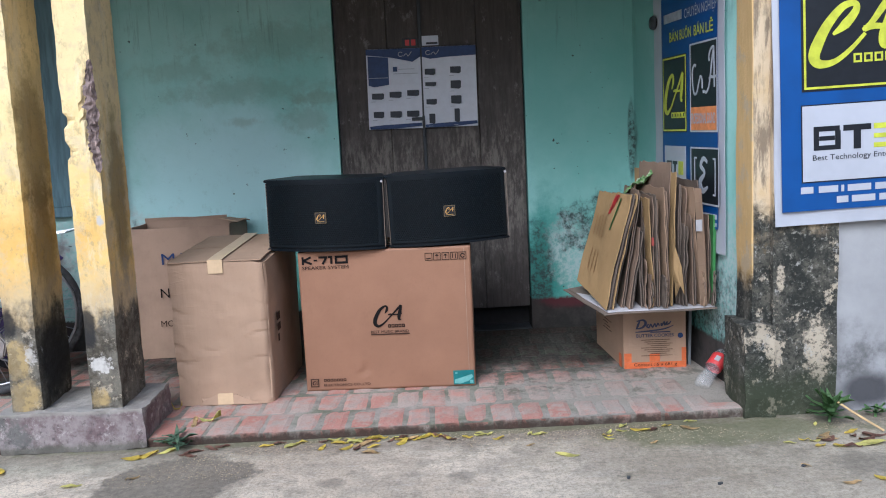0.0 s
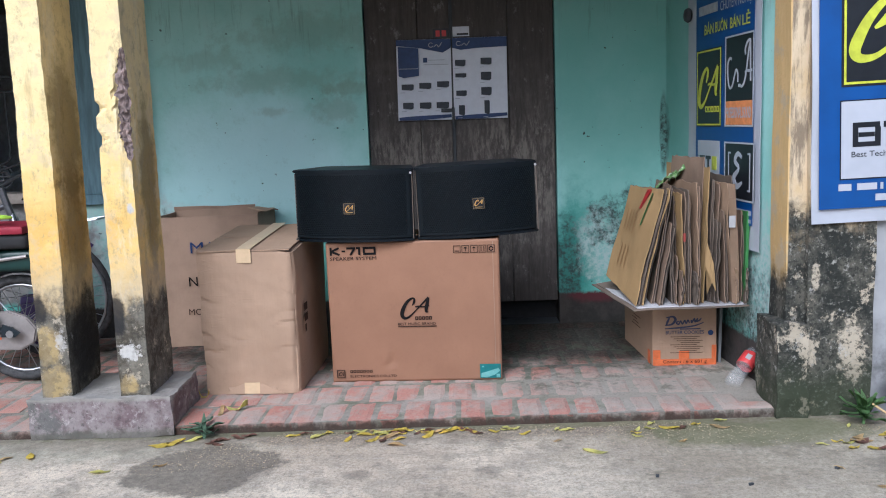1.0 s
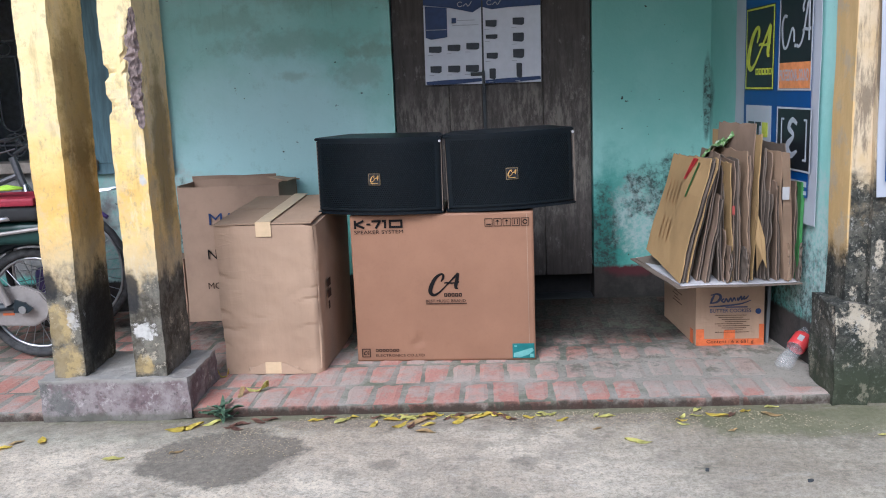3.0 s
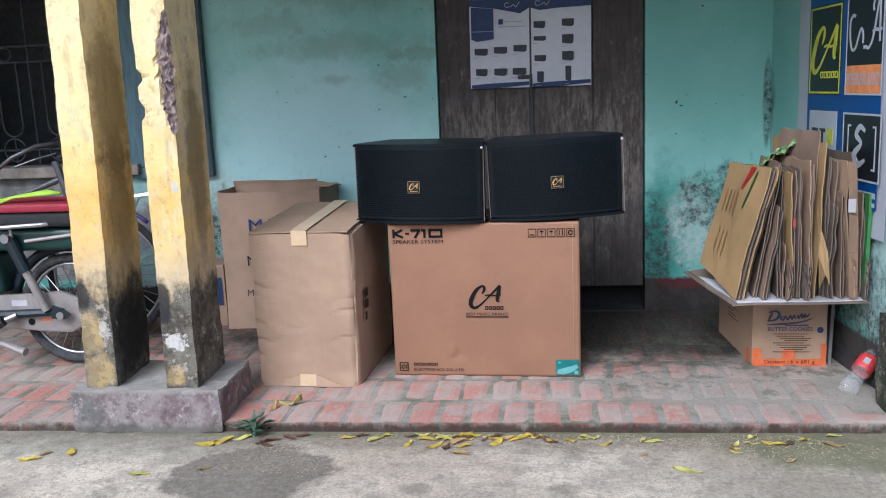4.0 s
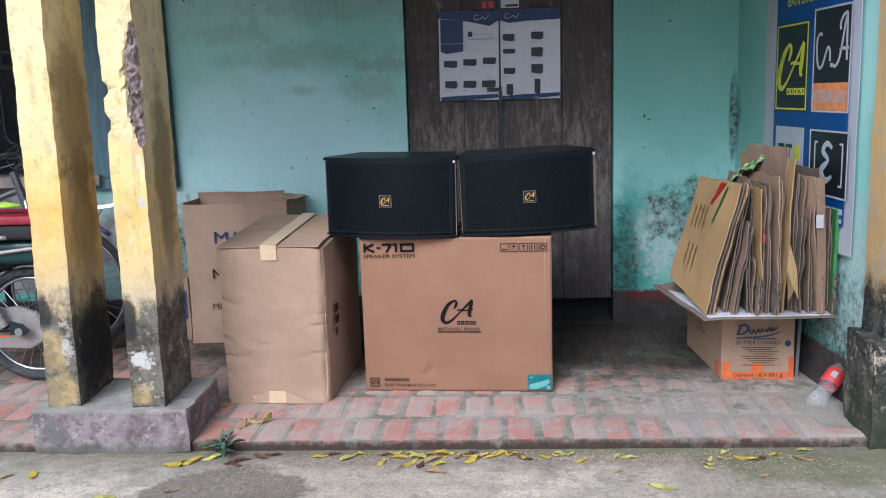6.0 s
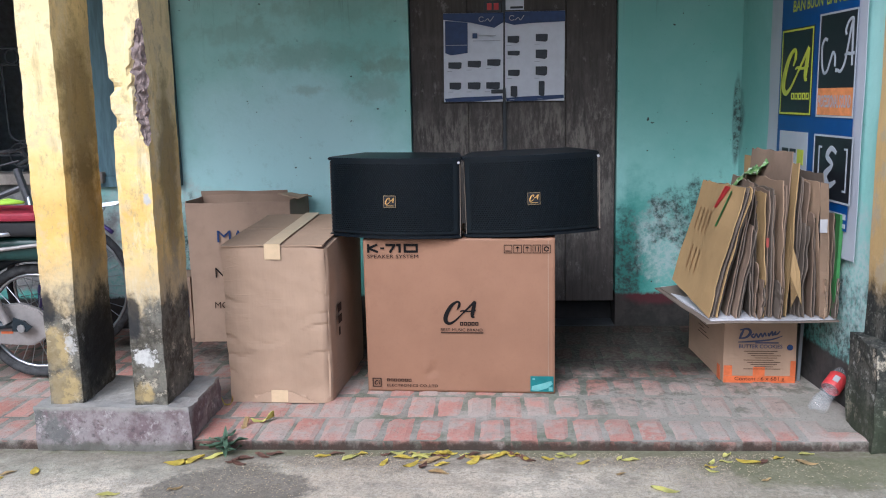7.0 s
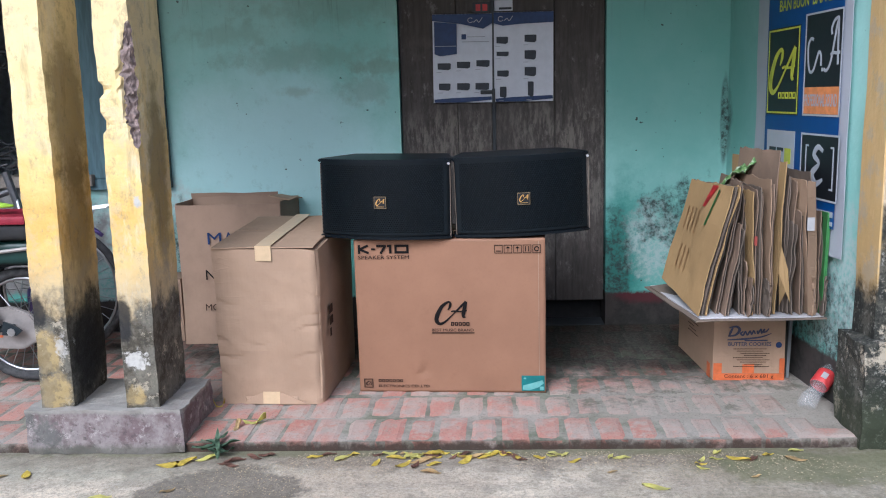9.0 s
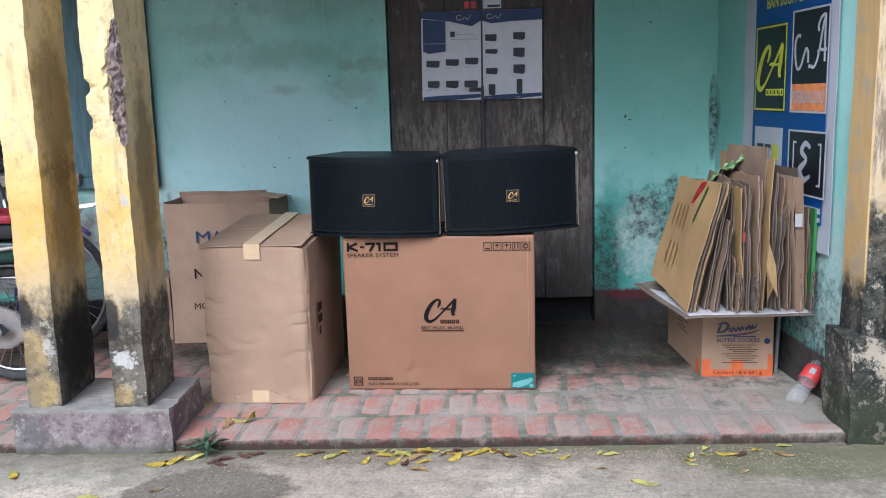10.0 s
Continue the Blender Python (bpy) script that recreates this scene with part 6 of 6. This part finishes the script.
part("rear_rail", tube([(-0.62, -0.13, 0.62), (-0.30, -0.13, 0.625), (-0.03, -0.13, 0.638), (0.02, -0.08, 0.64), (0.02, 0.08, 0.64), (-0.03, 0.13, 0.638), (-0.62, 0.13, 0.62)], 0.010, 8), STEEL, eb, "chromed grab rail", smooth=True)
part("rail_stay", tube([(-0.17, -0.13, 0.62), (-0.175, -0.12, 0.58)], 0.006), STEEL, eb)
part("rack_bar", tube([(-0.13, -0.10, 0.565), (0.10, -0.10, 0.59)], 0.008), SILVER, eb)
part("rear_body", rough_up(box(-0.66, 0.16, -0.09, 0.09, 0.52, 0.62, 0.03, 3), 0.004, 6), DARK_GREEN, eb, "dark green tail fairing", smooth=True)
part("battery_body", rough_up(box(-0.62, -0.27, -0.085, 0.085, 0.33, 0.518, 0.03, 3), 0.006, 8), DARK_GREEN, eb, smooth=True)
part("mudguard", tube(arc(0, 0.25, 0.275, 25, 165, 16), 0.022, 8), BLUE_BLACK, eb, smooth=True)
part("seat", rough_up(box(-0.62, 0.12, -0.12, 0.12, 0.625, 0.69, 0.025, 3), 0.006, 6), RUBBER, eb, "black padded seat", smooth=True)
part("seat_strap", rough_up(box(-0.62, 0.11, -0.13, 0.13, 0.69, 0.725, 0.012, 2), 0.006, 8), CRIMSON, eb, "crimson seat cloth")
for k in range(4):
    part("elastic_cord", tube([(-0.22 - 0.02 * k, -0.11 + 0.02 * k, 0.728), (-0.16, -0.10 + 0.02 * k, 0.75), (-0.05, -0.09 + 0.02 * k, 0.757 + 0.003 * k), (0.04, -0.08, 0.76)], 0.006), LIME, eb, "lime green elastic cord", smooth=True)
part("frame_tube", tube([(-0.5, 0, 0.36), (-0.75, 0, 0.30), (-0.92, 0, 0.60), (-0.88, 0, 0.95)], 0.03), DARK_GREEN, eb)
part("fork", tube([(-0.90, 0, 0.62), (-1.08, -0.06, 0.25)], 0.016), STEEL, eb)
part("handlebar", tube([(-0.75, -0.28, 0.97), (-0.87, -0.1, 0.98), (-0.87, 0.1, 0.98), (-0.75, 0.28, 0.97)], 0.012), STEEL, eb)

bk = thing("bicycle", pose(-2.09, 4.20, FLOOR, 0, 0, 0), "old purple bicycle with chrome handlebar leaning near the window", "bicycle")
wheel(bk, 0, 0.31, 0.31, 0.018, STEEL, 32)
wheel(bk, -1.04, 0.31, 0.31, 0.018, STEEL, 32)
part("mudguard", tube(arc(0, 0.31, 0.335, 48, 150, 18), 0.010, 6), PURPLE, bk, smooth=True)
part("fork", tube([(0, -0.05, 0.31), (-0.13, -0.03, 0.66), (-0.16, 0, 0.74)], 0.010), STEEL, bk)
part("fork", tube([(0, 0.05, 0.31), (-0.13, 0.03, 0.66), (-0.16, 0, 0.74)], 0.010), STEEL, bk)
part("head_tube", tube([(-0.15, 0, 0.68), (-0.20, 0, 0.86)], 0.018), DARK_STEEL, bk)
part("down_tube", tube([(-0.155, 0, 0.70), (-0.60, 0, 0.28)], 0.016), DARK_STEEL, bk)
part("top_tube", tube([(-0.17, 0, 0.78), (-0.68, 0, 0.60)], 0.014), DARK_STEEL, bk)
part("seat_tube", tube([(-0.58, 0, 0.28), (-0.72, 0, 0.80)], 0.016), DARK_STEEL, bk)
part("chain_stay", tube([(-0.58, -0.03, 0.28), (-1.04, -0.06, 0.31)], 0.010), DARK_STEEL, bk)
part("seat_stay", tube([(-0.70, -0.03, 0.72), (-1.04, -0.06, 0.31)], 0.009), DARK_STEEL, bk)
part("saddle", rough_up(box(-0.85, -0.62, -0.08, 0.08, 0.80, 0.86, 0.025, 3), 0.006, 9), RUBBER, bk, smooth=True)
part("handlebar", tube([(-0.34, -0.27, 0.83), (-0.24, -0.27, 0.90), (-0.15, -0.22, 0.945), (-0.10, -0.12, 0.95), (-0.15, 0, 0.92), (-0.10, 0.12, 0.95), (-0.15, 0.22, 0.945), (-0.34, 0.27, 0.86)], 0.009, 8), DARK_STEEL, bk, smooth=True)
part("brake_lever", tube([(-0.22, -0.29, 0.86), (-0.13, -0.27, 0.89), (-0.06, -0.22, 0.91)], 0.004), DARK_STEEL, bk)
part("brake_cable", tube([(-0.10, -0.22, 0.94), (-0.0, -0.15, 0.99), (0.02, -0.05, 0.93), (-0.1, 0, 0.80)], 0.004), RUBBER, bk)
for k in range(5):
    part("rack_wire", tube([(-0.02, -0.09 + 0.045 * k, 0.665), (0.30, -0.09 + 0.045 * k, 0.70)], 0.004), STEEL, bk)
part("rack_wire", tube([(0.30, -0.10, 0.70), (0.30, 0.10, 0.70)], 0.005), STEEL, bk)
part("rack_stay", tube([(0.24, -0.09, 0.69), (0.01, -0.06, 0.31)], 0.004), STEEL, bk)
bag = single("purple_bag", rough_up(box(-0.14, 0.14, -0.03, 0.05, 0.0, 0.30, 0.04, 3), 0.02, 9), PURPLE, "crumpled purple bag standing behind the bicycles", "bag", smooth=True, m=pose(-2.22, 4.38, FLOOR))


# ---- plants, fallen leaves, grain ----
def leaf_mesh(length, width, curl, seed):
    bm = bmesh.new()
    n, rows = 8, []
    for i in range(n + 1):
        t = i / n
        w = width * (math.sin(math.pi * t ** 0.8) ** 0.8 if 0 < t < 1 else 0.02) * (1 + 0.12 * noise.noise(Vector((t * 4, seed, 0))))
        z = 0.004 + curl * (t - 0.5) ** 2 + 0.006 * noise.noise(Vector((t * 3, seed, 7)))
        bend = 0.07 * length * math.sin(2.2 * t + seed) * 0.5
        rows.append([bm.verts.new((length * (t - 0.5), bend + s * w / 2, max(0.001, z + abs(s) * curl * 0.5 * math.sin(5 * t + seed)))) for s in (-1, 0, 1)])
    for a, b in zip(rows, rows[1:]):
        for k in range(2):
            bm.faces.new((a[k], a[k + 1], b[k + 1], b[k]))
    bmesh.ops.solidify(bm, geom=bm.faces[:], thickness=0.0012)
    return bm


def fallen(name, x, y, z, turn, length, mat, label, seed, curl=0.05, width=0.3):
    return single(name, leaf_mesh(length, length * width, curl, seed), mat, label, "leaf", "fallen leaves", smooth=True, m=pose(x, y, z, 0, 0, turn))


YL, LL, TL, BL = (LEAF_YELLOW, "yellow fallen leaf lying on the concrete"), (LEAF_LIME, "pale lime fallen leaf lying on the concrete"), (LEAF_TAN, "tan dry fallen leaf lying on the concrete"), (LEAF_BROWN, "curled brown dead leaf lying on the concrete")
LEAVES = (
    (-0.695, 3.07, 10, 0.065, YL), (0.389, 2.835, -12, 0.10, LL), (-1.612, 2.935, -60, 0.085, YL), (-1.732, 2.887, 5, 0.09, YL), (-1.70, 2.93, 30, 0.06, TL), (-1.298, 2.778, 20, 0.08, LL),
    (-1.105, 2.825, 50, 0.06, TL), (-1.15, 3.03, 30, 0.15, YL), (-1.06, 3.07, 25, 0.09, LL), (-0.957, 3.05, 10, 0.08, BL), (-0.90, 3.07, -20, 0.07, BL), (-0.96, 3.01, -15, 0.07, BL), (-0.99, 3.03, 40, 0.06, BL), (-0.86, 3.09, -10, 0.07, BL),
    (-0.422, 3.06, -20, 0.08, YL), (-0.36, 3.07, 30, 0.09, LL), (-0.391, 3.01, 55, 0.08, YL), (-0.483, 3.02, 65, 0.06, YL), (-0.33, 3.04, 15, 0.10, TL), (-0.299, 2.95, -20, 0.08, TL), (-0.35, 3.0, 80, 0.07, BL), (-0.30, 3.08, 10, 0.07, BL),
    (-0.171, 3.07, 5, 0.10, TL), (-0.19, 3.09, 20, 0.06, BL), (-0.104, 3.08, 25, 0.06, YL), (-0.06, 3.09, -20, 0.07, BL), (-0.019, 3.06, -35, 0.06, YL), (0.094, 3.07, -40, 0.05, LL),
    (0.32, 3.05, -5, 0.07, LL), (0.285, 3.06, 60, 0.05, LL), (0.562, 3.0, 15, 0.05, YL), (0.56, 2.97, -20, 0.05, LL), (0.69, 3.04, -35, 0.09, YL), (0.74, 3.04, 40, 0.06, BL), (0.793, 3.07, 10, 0.05, YL), (0.87, 3.03, -10, 0.08, TL), (0.272, 2.946, 10, 0.04, TL), (0.707, 2.908, 10, 0.04, TL),
    (1.16, 2.84, -30, 0.05, LL), (1.25, 2.80, 25, 0.06, YL), (1.31, 2.79, 10, 0.05, LL), (1.21, 2.50, 5, 0.07, TL), (1.42, 2.80, -10, 0.13, LL), (1.35, 2.78, -20, 0.07, BL), (1.47, 2.87, 0, 0.10, BL), (1.43, 2.84, 30, 0.09, BL), (1.56, 2.86, -20, 0.10, YL), (1.32, 2.51, -60, 0.08, YL), (1.13, 2.64, -40, 0.04, TL), (0.62, 3.04, 0, 0.05, LL))
for i, (x, y, a, ln, (mat, lab)) in enumerate(LEAVES):
    fallen("fallen_leaf", x, y, 0.001, a + 6 * math.sin(i * 5), ln * 0.88, mat, lab, i * 1.3, 0.10 * ln if mat is not LEAF_BROWN else 0.16 * ln, 0.37 if mat is not LEAF_BROWN else 0.40)
for i, (x, y, a, ln, mat) in enumerate(((-1.137, 3.465, 5, 0.045, LEAF_YELLOW), (-0.956, 3.298, 8, 0.085, LEAF_LIME), (-1.005, 3.249, 75, 0.06, LEAF_TAN))):
    fallen("fallen_leaf", x, y, FLOOR + 0.002, a, ln, mat, "fallen leaf lying on the porch pavers", 40 + i)

rnd = random.Random(21)
for i in range(46):
    x = rnd.choice((rnd.gauss(-0.35, 0.12), rnd.uniform(-1.0, 1.3), rnd.gauss(-0.15, 0.15), rnd.gauss(1.4, 0.12)))
    y = 3.10 - abs(rnd.gauss(0, 0.035)) if x < 1.1 else rnd.gauss(2.86, 0.06)
    mat, lab = rnd.choice((YL, YL, LL, LL, TL, BL))
    fallen("fallen_leaf", x, y, 0.001, rnd.uniform(-40, 60), rnd.uniform(0.03, 0.07), mat, lab, 70 + i, 0.008, rnd.uniform(0.3, 0.5))


def weed(name, m, count, length, width, mat, label, seed, lift):
    ob = thing(name, m, label, "plant")
    rnd = random.Random(seed)
    part("stem", tube([(0, 0, 0), (0.004, 0.002, length * 0.35), (0, 0.006, length * 0.55)], [0.006, 0.005, 0.003], 6), mat, ob)
    for k in range(count):
        a, up = k * 137.5 + rnd.uniform(-15, 15), rnd.uniform(*lift)
        ln = length * rnd.uniform(0.7, 1.1)
        bm = leaf_mesh(ln, ln * width, 0.02, k + seed)
        for v in bm.verts:
            t = v.co.x / ln + 0.5
            v.co.z += -0.25 * ln * t * t
            v.co.x += ln / 2
        part("leaf", moved(bm, pose(0, 0, length * 0.1 + length * 0.45 * k / count) @ pose(0, 0, 0, 0, 0, a) @ pose(0, 0, 0, 0, -up, 0)), mat, ob, smooth=True)
    return ob


weed("weed", pose(1.385, 3.03, 0), 22, 0.105, 0.27, LEAF_GREEN, "green leafy weed sprouting at the foot of the pier", 5, (5, 75))
weed("weed", pose(-1.03, 3.09, 0), 13, 0.085, 0.22, LEAF_DUSTY, "dusty low weed at the edge of the porch", 9, (10, 50))
weed("weed", pose(1.57, 3.06, 0), 9, 0.06, 0.25, LEAF_GREEN, "small green weed at the foot of the grey wall", 14, (10, 40))
st = single("dry_stalk", tube([(1.40, 3.00, 0.085), (1.45, 2.96, 0.05), (1.52, 2.90, 0.006)], 0.004, 6), LEAF_TAN, "pale dry stalk fallen beside the weed", "stalk")

rnd = random.Random(3)
verts, faces = [], []
for k in range(7000):
    if k % 3:
        x, y = rnd.uniform(-1.0, 1.5), 3.11 - abs(rnd.gauss(0, 0.10))
    elif k % 2:
        x, y = rnd.gauss(-0.9, 0.17), rnd.gauss(2.78, 0.12)
    else:
        x, y = rnd.uniform(-1.9, 1.9), rnd.uniform(2.3, 3.1)
    if noise.noise(Vector((x * 3, y * 5, 0))) < -0.12:
        continue
    s, a = rnd.uniform(0.0008, 0.0024), rnd.uniform(0, 6.28)
    c, sn, n0 = math.cos(a), math.sin(a), len(verts)
    for px, py, pz in ((-1.6, 0, 0.3), (0, -0.7, 0), (1.6, 0, 0.3), (0, 0.7, 0), (0, 0, 0.9)):
        verts.append((x + s * (px * c - py * sn), y + s * (px * sn + py * c), 0.0005 + s * pz))
    faces += [(n0, n0 + 1, n0 + 4), (n0 + 1, n0 + 2, n0 + 4), (n0 + 2, n0 + 3, n0 + 4), (n0 + 3, n0, n0 + 4)]
me = bpy.data.meshes.new("scattered_grain")
me.from_pydata(verts, [], faces)
me.materials.append(GRAIN)
tagged(new("scattered_grain", me), "spilt pale grain scattered over the concrete", "grain", kind="stuff")
for i, (x, y) in enumerate(((0.818, 2.54), (1.124, 2.64), (0.55, 2.62))):
    single("dark_pebble", rough_up(box(-0.008, 0.008, -0.006, 0.006, 0, 0.007, 0.003, 2), 0.003, 90, i), IRON, "small dark clod lying on the concrete", "pebble", m=pose(x, y, 0.0, 0, 0, 40 * i))

# ---- porch pavers ----
rnd = random.Random(7)
shapes = []
for k in range(9):
    bm = box(-0.046, 0.046, -0.103, 0.103, 0.0, 0.035, cuts=4)
    for v in bm.verts:
        near = max(abs(v.co.x) / 0.046, abs(v.co.y) / 0.103)
        if v.co.z > 0.03:
            v.co.z -= 0.004 * max(0.0, near - 0.85) / 0.15 + 0.0015 * noise.noise(v.co * 40 + Vector((k * 5, 0, 0)))
    bm = rough_up(bm, 0.0045, 24, k * 3.0, (1, 1, 0.15))
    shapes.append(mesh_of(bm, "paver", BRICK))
n = 0
y = 3.125
row = 0
while y < WALL - 0.05:
    depth = min(0.214, WALL - y - 0.004)
    pitch = 0.1075
    x = side_x(y + 0.2) - 0.01 - (rnd.uniform(0, 0.1) if row else 0.03)
    while x > -3.0:
        ok = not (-1.72 < x - 0.05 < -1.14 and row == 0) and not (-1.70 < x - 0.05 < -1.16 and y < 3.40) and not (x > 1.03 and y < 3.47)
        if ok and n < 298:
            b = new("paver", shapes[rnd.randrange(9)])
            b.parent = floor
            b.matrix_world = pose(x - 0.05, y + depth / 2, rnd.uniform(-0.001, 0.003), rnd.uniform(-0.5, 0.5), rnd.uniform(-0.6, 0.6), rnd.uniform(-0.8, 0.8)) @ Matrix.Diagonal((1, depth / 0.214, 1, 1))
            n += 1
        x -= pitch + rnd.uniform(-0.002, 0.004)
    y += depth + 0.008
    row += 1
b = new("paver", shapes[2])
b.parent = floor
b.matrix_world = pose(1.035, 3.18, 0.0, 0, 2, 90)
